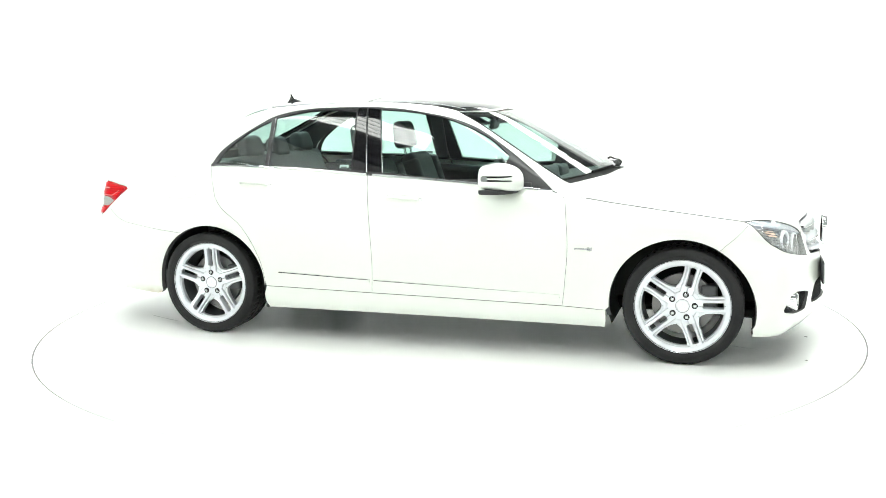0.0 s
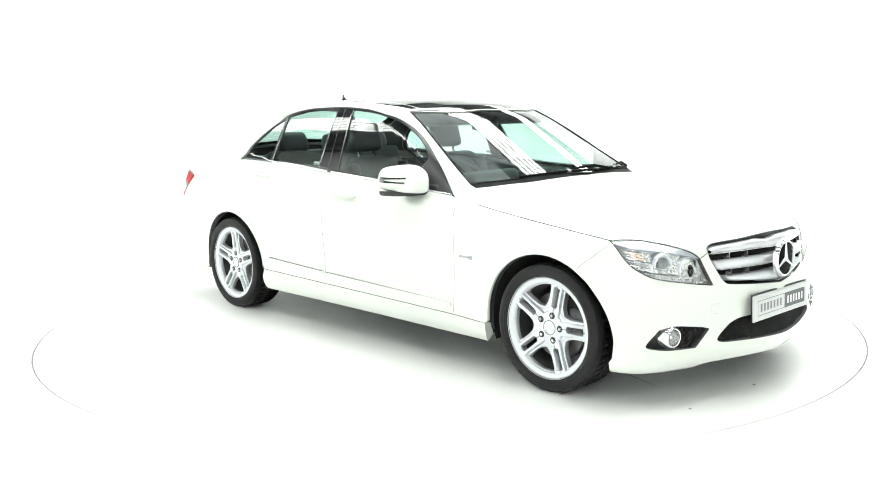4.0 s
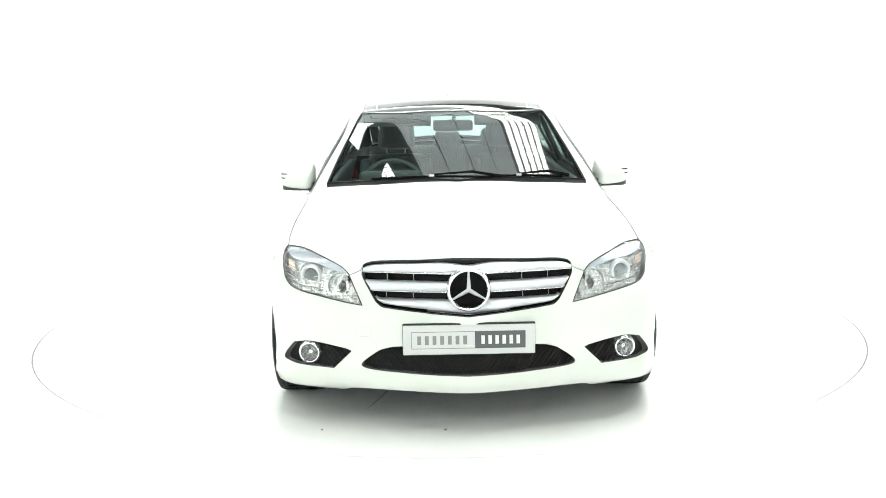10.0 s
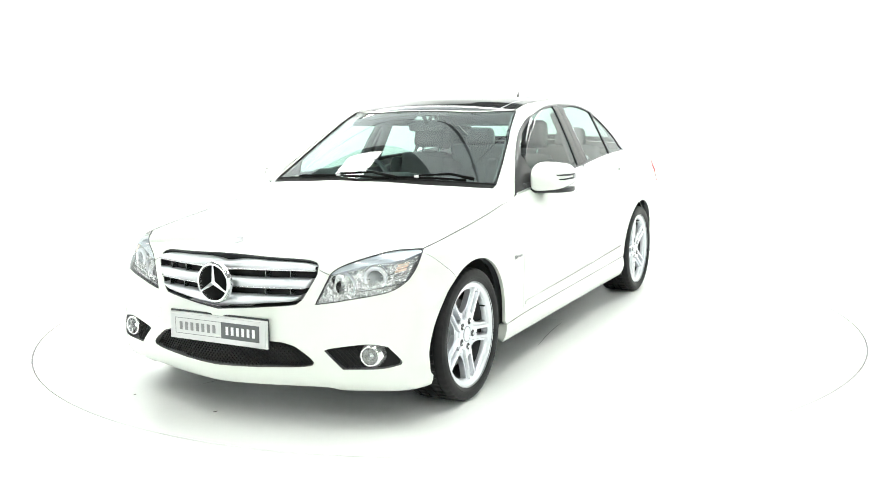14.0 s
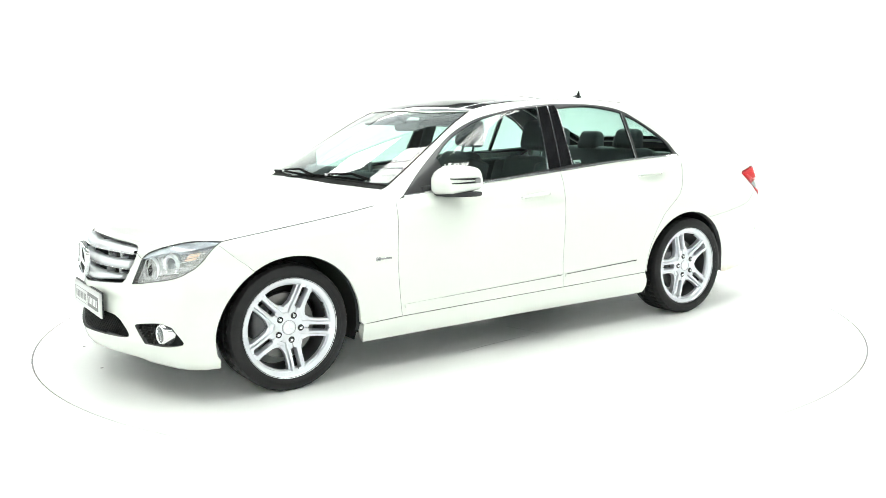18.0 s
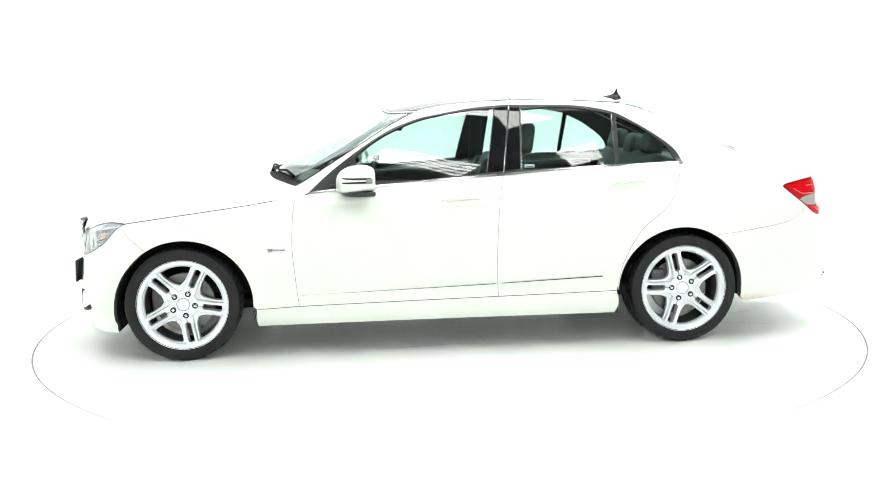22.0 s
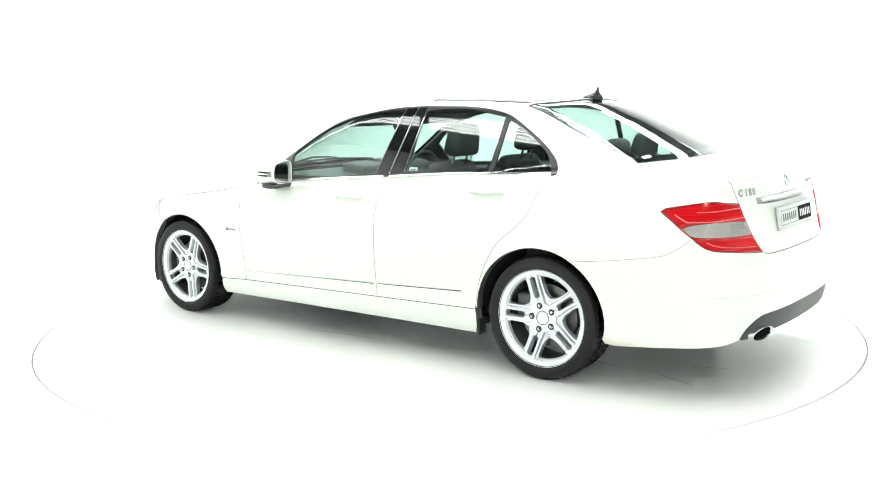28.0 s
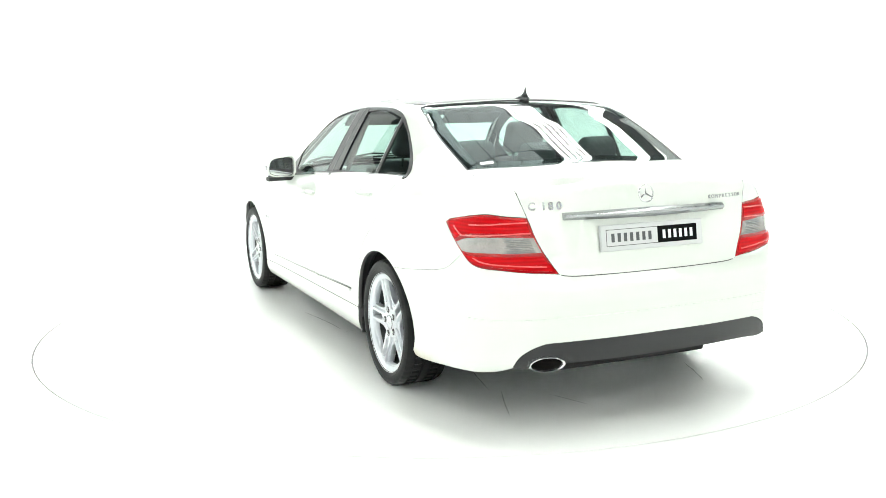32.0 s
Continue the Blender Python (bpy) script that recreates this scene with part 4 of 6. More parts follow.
for cx in (FRONT_ARCH_X, REAR_ARCH_X):
    for side in (1, -1):
        arch_liner(cx, side)
for side in (1, -1):
    part("stone_guard", block(.014, .060, .085, .005, (-1.004, side * .825, .215), 2), SATIN, car, "black guard before the rear wheel")
bm = block(4.1, .88, .06, .02, (-.1, 0, .225))
block(1.9, 1.6, .05, .02, (0, 0, .215), into=bm)
block(.30, .95, .05, .02, (1.80, 0, .205), into=bm)
block(.40, 1.2, .06, .02, (-1.96, 0, .335), into=bm)
part("underbody", bm, DARK, car, "black underbody")
part("exhaust_silencer", block(.42, .62, .10, .045, (-2.0, .15, .330)), IRON, car, "steel exhaust silencer")
# ---- wheels ----
def tyre_mesh():
    """A low tyre with four grooves, cut shoulder blocks and a raised ring on its wall."""
    prof = [(.088, .236), (.101, .240), (.110, .252), (.1135, .262), (.1125, .264), (.1140, .272), (.112, .286), (.1055, .2985), (.094, .3045), (.072, .3060), (.0715, .299), (.064, .299), (.0635, .3062),
            (.026, .3066), (.0255, .299), (.018, .299), (.0175, .3066), (-.0175, .3066), (-.018, .299), (-.0255, .299), (-.026, .3066), (-.0635, .3062), (-.064, .299), (-.0715, .299), (-.072, .3060),
            (-.094, .3045), (-.1055, .2985), (-.112, .286), (-.114, .265), (-.108, .250), (-.088, .236)]
    steps = 240
    bm = bmesh.new()
    rows = []
    for a, r in prof:
        row = []
        for i in range(steps):
            t = 2 * math.pi * i / steps
            cut = .0015 if r > .297 and .0725 < abs(a) < .108 and i % 5 < 2 else 0
            cut = max(cut, .005 if r > .3055 and .025 < abs(a) < .064 and i % 5 < 2 else 0)
            row.append(bm.verts.new(((r - cut) * math.cos(t), a, (r - cut) * math.sin(t))))
        rows.append(row)
    for r0, r1 in zip(rows, rows[1:]):
        for i in range(steps):
            bm.faces.new((r0[i], r0[(i + 1) % steps], r1[(i + 1) % steps], r1[i]))
    bmesh.ops.recalc_face_normals(bm, faces=bm.faces)
    return from_bm("tyre", bm, sharp=28)


def face_y(r):
    """How far out the wheel's face stands at a radius."""
    return float(np.interp(r, [0, .05, .09, .15, .20, .225], [.080, .080, .082, .087, .091, .093]))


def bar(bm, rows, back=.035, lip=.004):
    """A spoke's bar: rows of (radius, left, right), with sloping flanks."""
    made = []
    for r, l, h in rows:
        y = face_y(r)
        made.append([bm.verts.new(c) for c in ((l - lip, y - back, r), (l - lip * .7, y - .011, r), (l + .0025, y, r), (h - .0025, y, r), (h + lip * .7, y - .011, r), (h + lip, y - back, r))])
    for a, b in zip(made, made[1:]):
        for i in range(5):
            bm.faces.new((a[i], a[i + 1], b[i + 1], b[i]))
        bm.faces.new((a[5], a[0], b[0], b[5]))
    bm.faces.new(made[0][::-1])
    bm.faces.new(made[-1])


def spoke_mesh():
    """A twin spoke: two bars with a groove down each, a slot between them, joined near the hub and at the rim."""
    bm = bmesh.new()
    for s in (1, -1):
        rows = [(.045, .0002, .0320), (.101, .0004, .0330), (.104, .0130, .0325), (.110, .0142, .0318), (.15, .0148, .0310), (.198, .0156, .0320), (.204, .0150, .0325), (.207, .0004, .0330), (.231, .0004, .0360)]
        bar(bm, [(r, *sorted((s * a, s * b))) for r, a, b in rows])
    # the step along each flank, lower than the face
    for s in (1, -1):
        rows = [(.060, .026, .044), (.085, .028, .0600), (.096, .028, .0530), (.106, .0280, .0480), (.120, .028, .0440), (.15, .0275, .0420), (.19, .028, .0430), (.202, .029, .0470), (.210, .030, .058), (.229, .034, .075)]
        made = []
        for r, a, b in rows:
            y = face_y(r) - .013
            made.append([bm.verts.new((s * c, yy, r)) for c, yy in ((a, y - .02), (a, y), (b, y), (b + .003, y - .026))])
        for a, b in zip(made, made[1:]):
            for i in range(3):
                bm.faces.new((a[i], a[i + 1], b[i + 1], b[i]))
        bm.faces.new(made[0])
        bm.faces.new(made[-1])
    bmesh.ops.recalc_face_normals(bm, faces=bm.faces)
    return from_bm("spoke", bm, sharp=25)


def bolt_mesh():
    bm = lathe([(.079, .0085), (.087, .0080), (.0885, .006), (.0885, .0005)], 6)
    return from_bm("wheel_bolt", bm)


TYRE, SPOKE, BOLT = tyre_mesh(), spoke_mesh(), bolt_mesh()
# black rings stand in for the shade in the bolt sockets
SEAT = from_bm('bolt_seat', lathe([(.0795, .0160), (.0822, .0160), (.0822, .0145), (.0812, .010), (.0812, .0005)], 16))
SEAT.materials.append(SATIN)
DOT = from_bm('hub_dot', lathe([(.071, .0042), (.0735, .0040), (.0735, .0005)], 10))
DOT.materials.append(SATIN)
RING = from_bm('cap_ring', lathe([(.078, .0362), (.0832, .0355), (.0832, .0338), (.078, .0330)], 48))
RING.materials.append(DULL)
RIM_LIP = from_bm("rim", lathe([(.060, .2065), (.079, .2075), (.0825, .2095), (.0825, .2125), (.0900, .2150), (.0930, .2190), (.0945, .230), (.0950, .236), (.101, .2405), (.104, .2435), (.102, .2455), (.094, .244), (.086, .238)], 96))
RIM_BARREL = from_bm("barrel", lathe([(.066, .2085), (.06, .2075), (.03, .205), (-.02, .198), (-.09, .212), (-.105, .235)], 72))
HUB = from_bm("hub", lathe([(.040, .097), (.064, .097), (.0695, .0945), (.0715, .091), (.0715, .077), (.0785, .0735), (.0805, .066), (.0805, .036), (.078, .0345), (.0775, .001)], 60))
CAP = from_bm("hub_cap", lathe([(.076, .0335), (.0825, .0325), (.0845, .030), (.0845, .026), (.0835, .0245), (.0848, .018), (.0850, .001)], 40))
DISC = from_bm("brake_disc", lathe([(.028, .06), (.028, .075), (.018, .078), (.018, .158), (.012, .160), (-.008, .160), (-.012, .158), (-.012, .075), (-.03, .07)], 64))
for me, mat_ in ((TYRE, RUBBER), (SPOKE, ALLOY), (BOLT, CHROME), (RIM_LIP, ALLOY), (RIM_BARREL, BARREL), (HUB, ALLOY), (CAP, SILVER), (DISC, IRON)):
    me.materials.append(mat_)
CALIPER = from_bm("brake_caliper", block(.085, .09, .15, .02))
CALIPER.materials.append(BARREL)


def wheel(x, side, turn):
    """A wheel on its axle; turn: the angle of a spoke from the level, seen from outside."""
    root = put("wheel", RIM_LIP.copy(), None, car, "silver alloy wheel with five twin spokes")
    root.matrix_basis = pose(x, side * .760, .306, 0, 0, 0 if side > 0 else 180)
    put("tyre", TYRE, None, root, "black low-profile tyre")
    put("barrel", RIM_BARREL, None, root)
    put("hub", HUB, None, root)
    put("hub_cap", CAP, None, root, "silver hub cap")
    put("cap_ring", RING, None, root, "dull metal ring round the hub cap")
    put("brake_disc", DISC, None, root, "grey steel brake disc")
    cal = put("brake_caliper", CALIPER, None, root)
    cal.matrix_basis = pose(.128 if side > 0 else -.128, .005, .03)
    for k in range(5):
        # seen from outside, the picture's right is -x of a left wheel
        a = 90 - (turn + 72 * k)
        ob = put("spoke", SPOKE, None, root)
        ob.matrix_basis = pose(0, 0, 0, 0, -a, 0)
        ob = put("wheel_bolt", BOLT, None, root)
        b = radians(turn + 72 * k)
        at = pose(-.0615 * math.cos(b), 0, .0615 * math.sin(b))
        ob.matrix_basis = at
        put('bolt_seat', SEAT, None, root).matrix_basis = at
        c = radians(turn + 72 * k + 36)
        put('hub_dot', DOT, None, root).matrix_basis = pose(-.0610 * math.cos(c), 0, .0610 * math.sin(c))
    for r, a in ((.205, turn + 36),):
        b = radians(a)
        ob = put("valve", from_bm("valve", lathe([(.06, .004), (.085, .004), (.086, .003), (.09, .001)], 10)), SATIN, root)
        ob.matrix_basis = pose(-r * math.cos(b), 0, r * math.sin(b))
    return root


wheel(1.378, 1, -8)
wheel(-1.380, 1, 34)
wheel(1.378, -1, 3)
wheel(-1.380, -1, 18)
# ---- details of the body ----
def strip(points, proj, width, raised, material_, name, label="", parent=None, mirror=True, thick=.006):
    """A narrow trim strip along a line on the skin."""
    q = proj.flat(catmull(points, .02))
    d = np.gradient(q, axis=0)
    d /= np.linalg.norm(d, axis=1, keepdims=True)
    n2 = np.stack([-d[:, 1], d[:, 0]], 1) * width / 2
    edge = proj.lift(np.vstack([q + n2, (q - n2)[::-1]]))
    return skin(name, proj, edge, material_, parent or car, label, mirror, dark_edge=False, gap=0, raised=raised, depth=thick, grid=.05)


strip([tuple(v) for v in HOOD_SIDE[::3]] + [tuple(HOOD_SIDE[-1])], HOOD, .0050, .0032, PLATE_DARK, "bonnet_seam", "thin dark seam between bonnet and fender", thick=.002)
strip([(.690, .797, .884), (.429, .806, .908), (.119, .806, .932), (-.355, .796, .961)], SIDE, .012, .006, CHROME, "front_belt_trim", "bright strip under the front window")
strip([(-.372, .796, .962), (-.807, .771, .990), (-1.1, .765, 1.003), (-1.392, .76, 1.008)], SIDE, .012, .006, CHROME, "rear_belt_trim", "bright strip under the rear window")
strip([(.745, .868, .330), (.2, .868, .348), (-.312, .868, .366)], LEVEL, .020, .006, WHITE, "front_door_moulding", "white rubbing strip on the front door")
strip([(-.340, .868, .367), (-.6, .868, .377), (-.905, .868, .388)], LEVEL, .020, .006, WHITE, "rear_door_moulding", "white rubbing strip on the rear door")
for x0, x1, z0, z1, h0, h1 in ((-.345, -.91, .3715, .392, .0034, .0050), (.52, -.312, .3465, .3695, .0006, .0036)):
    skin("moulding_edge", LEVEL, outline([(x0, .87, z0 + h0), (x1, .87, z1 + h1)], [(x1, .87, z1 + h1), (x1, .87, z1)], [(x1, .87, z1), (x0, .87, z0)], [(x0, .87, z0), (x0, .87, z0 + h0)]), SATIN, car,
         "dark upper edge of the rubbing strip", True, gap=0, raised=.0075, depth=.004)


def seam(points, proj, name, width=.003, mirror=False, side=1, label="fine dark seam", mat_=None):
    """A closed groove, such as the edge of a flap, drawn as a thin sunken line."""
    edge = outline(*points, gap=.008)
    q = proj.flat(edge)
    inner = proj.lift(shrink(q, width))
    p, f, n = sheet(proj, edge, holes=(inner,), gap=0, raised=.0006, rim=False, grid=.5)
    fl = np.array([1, side, 1])
    put(name, as_mesh(name, p * fl, f if side > 0 else [t[::-1] for t in f], n * fl), mat_ or SCUFF, car, label)


FLAP = [(-1.650, .81, .938), (-1.55, .81, .947), (-1.462, .81, .943)], [(-1.462, .81, .943), (-1.447, .83, .925), (-1.442, .86, .845), (-1.455, .86, .823)], [(-1.455, .86, .823), (-1.54, .86, .813), (-1.625, .86, .815)], [(-1.625, .86, .815), (-1.64, .86, .83), (-1.668, .82, .915), (-1.650, .81, .938)]
seam(FLAP, LEVEL, "fuel_flap_edge", .0035, side=-1, label="thin seam of the fuel flap")
seam(([(1.995, .462, .446), (2.016, .40, .449)], [(2.016, .40, .449), (2.018, .40, .404)], [(2.018, .40, .404), (1.998, .462, .402)], [(1.998, .462, .402), (1.995, .462, .446)]), FRONT, "tow_cover_edge", .0022, side=-1, label="thin seam of the towing eye cover")
seam(([(-2.355, .523, .452), (-2.30, .64, .446)], [(-2.30, .64, .446), (-2.30, .64, .408)], [(-2.30, .64, .408), (-2.355, .523, .414)], [(-2.355, .523, .414), (-2.355, .523, .452)]), REAR, "rear_tow_cover_edge", .0022, side=-1, label="thin seam of the rear towing eye cover")
ridge = REAR.lift(REAR.flat(np.array([(-2.15, .79, .475), (-2.29, .675, .482), (-2.39, .35, .485), (-2.40, 0, .486)])))
strip([tuple(v) for v in ridge] + [tuple(v * flip) for v in ridge[-2::-1]], REAR, .012, .004, WHITE, "bumper_ridge", "white ridge across the rear bumper", mirror=False)


def skin_point(proj, x, y, z):
    return proj.lift(proj.flat(np.array([(x, y, z)])))[0]


# door handles: a bowed grip with a dished plate behind it
def handle(x0, x1, z0, z1, side):
    c = LEVEL.lift(np.array([LEVEL.flat(np.array([(x, .85, z)]))[0] for x, z in ((x0, z0), ((x0 + x1) / 2, (z0 + z1) / 2), (x1, z1))]))
    n = normals(c)
    a, m_, b = c[0] + n[0] * .004, c[1] + n[1] * .028, c[2] + n[2] * .004
    line = catmull([a, a * .8 + b * .2 + n[1] * .026, m_, a * .2 + b * .8 + n[1] * .026, b], .012)
    line = np.vstack([line, b])
    fl = np.array([1, side, 1])
    bm = tube([tuple(v * fl) for v in line], .012, 10, radii=[.008 + .005 * math.sin(math.pi * i / (len(line) - 1)) for i in range(len(line))])
    ob = part("door_handle", bm, WHITE, car, "white door handle")
    e = outline([(x0 + .005, .85, z0 + .024), ((x0 + x1) / 2, .85, (z0 + z1) / 2 + .032), (x1 - .005, .85, z1 + .020)], [(x1 - .005, .85, z1 + .020), (x1 - .012, .85, z1 - .012), ((x0 + x1) / 2, .85, (z0 + z1) / 2 - .024), (x0 + .012, .85, z0 - .014), (x0 + .005, .85, z0 + .024)], gap=.01)
    p, f, n_ = sheet(LEVEL, e, gap=0, raised=.0012, rim=False, grid=.03)
    put("handle_cup", as_mesh("handle_cup", p * fl, f if side > 0 else [t[::-1] for t in f], n_ * fl), WHITE, ob)
    bm = lathe([(0, .007), (.003, .007), (.004, .006), (.004, .0005)], 14)
    k = part("lock", bm, CHROME, ob)
    q = c[0] + n[0] * .003 + np.array([.018, 0, 0])
    k.matrix_basis = pose(q[0], side * q[1], q[2], 0, 0, 0 if side > 0 else 180)


for side in (1, -1):
    handle(-.045, -.225, .832, .842, side)
    handle(-.975, -1.155, .900, .910, side)


# ---- the grille ----
grille_half = np.vstack([catmull(GRILLE_TOP), catmull(GRILLE_LOW), [GRILLE_LOW[-1]]])
grille_edge = both(grille_half)
gq2 = FRONT.flat(grille_edge)
inner_edge = FRONT.lift(shrink(gq2, .004))
grille = skin("grille", FRONT, grille_edge, SATIN, car, "silver three-slat grille in a thin black frame", holes=(inner_edge,), gap=.001, raised=-.003, depth=.03, grid=.2)[0]
p, f, n = sheet(FRONT, grille_edge, gap=.002, raised=-.05, rim=False, grid=.04)
put("backing", as_mesh("backing", p, f, n), DARK, grille, "black grille backing")
gp = shrink(gq2, .006)


def edge_z(a):
    """The lowest and highest place of the grille's outline at an angle."""
    cross = [z0 + (z1 - z0) * (a - x0) / (x1 - x0) for (x0, z0), (x1, z1) in zip(gp, np.roll(gp, -1, 0)) if (x0 > a) != (x1 > a)]
    return (min(cross), max(cross)) if cross else (.6, .6)


def slat(z_low, z_high, out, mat_, name="slat", label="silver grille slat", low_gap=.004, high_gap=.004):
    """A slat across the grille, cut to its outline."""
    lim = 0
    for z in np.linspace(max(z_low, .515), min(z_high, .700), 6):
        cross = [x0 + (x1 - x0) * (z - z0) / (z1 - z0) for (x0, z0), (x1, z1) in zip(gp, np.roll(gp, -1, 0)) if (z0 > z) != (z1 > z)]
        lim = max(lim, max(cross))
    n_ = 64
    angles = np.linspace(-lim, lim, n_) * .996
    ends = np.array([edge_z(a) for a in angles])
    lo = np.maximum(z_low, ends[:, 0] + low_gap)
    hi = np.maximum(np.minimum(z_high, ends[:, 1] - high_gap), lo + .001)
    verts = []
    for k, b in zip((0, .25, .5, .75, 1), (0, .008, .011, .008, -.004)):
        at = FRONT.lift(np.stack([angles, lo + (hi - lo) * k], 1))
        verts.append(at + normals(at) * (out + b * min(1, (z_high - z_low) / .02) - .022 * np.exp(-(angles / .07) ** 2))[:, None])
    low = verts[0] - np.array([.035, 0, .004])
    high = verts[-1] - np.array([.03, 0, 0])
    verts = [low, *verts, high]
    v = np.vstack(verts)
    faces = [(r * n_ + i, r * n_ + i + 1, (r + 1) * n_ + i + 1, (r + 1) * n_ + i) for r in range(len(verts) - 1) for i in range(n_ - 1)]
    put(name, as_mesh(name, v, faces), mat_, grille, label)


slat(.667, .730, .002, SILVER, high_gap=.007)
slat(.596, .634, .002, SILVER)
slat(.49, .562, .002, SILVER, low_gap=.010)
for z0 in (.668, .596):
    slat(z0 - .004, z0 + .001, .010, CHROME, "slat_edge", "chrome lower edge of a slat")
slat(.49, .508, .008, CHROME, "slat_edge", "chrome lower edge of a slat", low_gap=.003)
for y in (.33, .215, -.215, -.33):
    for z0, z1 in ((.637, .668), (.565, .592)):
        c = skin_point(FRONT, 2.0, y, (z0 + z1) / 2)
        part("strut", block(.04, .003, z1 - z0, .001, (c[0] - .012, c[1], c[2]), 1), DULL, grille, "small silver strut")
# the round emblem in the grille
emblem = part("emblem", lathe([(-.02, .070), (.004, .076), (.006, .080), (.005, .084), (-.004, .089), (-.018, .090)], 64, axis="x"), CHROME, grille, "round chrome emblem with three arms", pose(2.110, 0, .612))
part("disc", lathe([(-.010, .0765), (-.002, .060), (.0, .0005)], 48, axis="x"), PLATE_BLACK, emblem, "black emblem disc")


def star(radius, width, depth):
    bm = bmesh.new()
    c0 = bm.verts.new((depth, 0, 0))
    pts = []
    for k in range(6):
        a = radians(90 + 60 * k)
        r = radius if k % 2 == 0 else width
        if k % 2 == 0:
            d = Vector((0, math.cos(a), math.sin(a)))
            s = Vector((0, -d.z, d.y)) * .0035
            pts += [(d * r - s), (d * r + s)]
        else:
            pts.append(Vector((0, math.cos(a) * r, math.sin(a) * r)))
    ring = [bm.verts.new(p) for p in pts]
    ridge_ = {}
    for k in range(3):
        a = radians(90 + 120 * k)
        ridge_[k] = bm.verts.new((depth * .35, math.cos(a) * radius, math.sin(a) * radius))
    for k in range(3):
        i = k * 3
        bm.faces.new((c0, ridge_[k], ring[i + 1], ring[i + 2]))
        bm.faces.new((c0, ring[i - 1], ring[i], ridge_[k]))
        bm.faces.new((ridge_[k], ring[i], ring[i + 1]))
    bmesh.ops.recalc_face_normals(bm, faces=bm.faces)
    return bm


part("arms", star(.076, .0105, .012), SILVER, emblem, "chrome three-armed star", pose(-.001, 0, 0))
for ob in [o for o in car.children if o.name.startswith("wheel")]:
    part("cap_star", star(.019, .0026, .0014), ALLOY, ob, "small grey star on the hub cap", pose(0, .0848, 0, 0, 0, 90))
c = skin_point(HOOD, 1.931, 0, .772)
part("bonnet_badge", lathe([(0, .024), (.003, .024), (.0045, .021), (.0035, .019), (.0035, .0005)], 32, axis="z"), SILVER, car, "small round silver bonnet badge", pose(*c, 0, 32, 0))


# ---- number plates without numbers: plain bars ----
def plate(name, at, mats, w=.524, h=.111):
    frame_mat, dark, letters_l, letters_r, rim = mats
    root = part(name, block(.012, w + (.012 if rim else 0), h + (.010 if rim else 0), .004, segments=2), frame_mat, car, "dealer's plate with plain bars for its writing", at)
    part("face", block(.004, w - .004, h - .004, .0015, (.0065, 0, 0), 1), frame_mat, root, "plain plate face")
    part("backing", block(.010, w + .016, h + .018, .005, (-.005, 0, .004), 2), SATIN, root, "black plate backing") if rim else None
    x = .0088
    # a thin box round the left half, a dark field on the right half
    for cy, cz, ly, lz in ((-.105, .034, .26, .0025), (-.105, -.034, .26, .0025), (-.234, 0, .0025, .07)):
        part("box_line", block(.001, ly, lz, 0, (x, cy, cz)), letters_l, root)
    part("dark_field", block(.001, .205, .071, 0, (x, .126, 0)), dark, root, "dark field of the plate")
    # seen from outside, the writing runs from -y to +y
    for word, mat_, xx in (((-.218, .031, 7), letters_l, x + .0006), ((.042, .0285, 6), letters_r, x + .0012)):
        start, pitch, count = word
        for k in range(count):
            part("bar", block(.001, pitch * .5, .036, 0, (xx, start + pitch * (k + .5), 0)), mat_, root)
    return root


plate("front_plate", pose(2.094, 0, .405, 0, -2, 0), (PLATE_GREY, PLATE_DARK, LETTER, PLATE, True))
plate("rear_plate", pose(-2.316, 0, .790, 0, -8, 180), (PLATE_GREY, PLATE_BLACK, PLATE_DARK, PLATE, False))

# ---- boot trim ----
bar_pts = REAR.lift(REAR.flat(np.array([(-2.27, y, .888) for y in np.linspace(.412, -.412, 25)])))
bm = bmesh.new()
rows = []
for i, q in enumerate(bar_pts):
    k = 1 - .25 * abs(i - 12) / 12
    rows.append([bm.verts.new((q[0] + dx, q[1], q[2] + dz * k)) for dx, dz in ((.01, .019), (-.008, .019), (-.026, .006), (-.028, -.006), (-.018, -.020), (.01, -.020))])
for a, b in zip(rows, rows[1:]):
    for i in range(6):
        bm.faces.new((a[i], a[(i + 1) % 6], b[(i + 1) % 6], b[i]))
bm.faces.new(rows[0])
bm.faces.new(rows[-1][::-1])
bmesh.ops.recalc_face_normals(bm, faces=bm.faces)
part("boot_handle_bar", bm, DULL, car, "chrome bar over the rear plate")


# model lettering on the boot lid
def chrome_letter(ch, y, z, size):
    cu = bpy.data.curves.new("letter", "FONT")
    cu.body = ch
    cu.size = size
    cu.offset = size * .026 if size > .03 else 0
    cu.extrude = .0015
    cu.align_x = "CENTER"
    tmp = bpy.data.objects.new("letter", cu)
    me = bpy.data.meshes.new_from_object(tmp)
    bpy.data.objects.remove(tmp)
    q = skin_point(REAR, -2.25, y, z)
    nq = normals(q[None])[0]
    ob = put("chrome_letter", me, DULL, car, "small chrome letter")
    ob.matrix_basis = pose(q[0] - .003, q[1], q[2], 0, 0, math.degrees(math.atan2(nq[1], nq[0])) + 90) @ pose(0, 0, 0, 78, 0, 0)


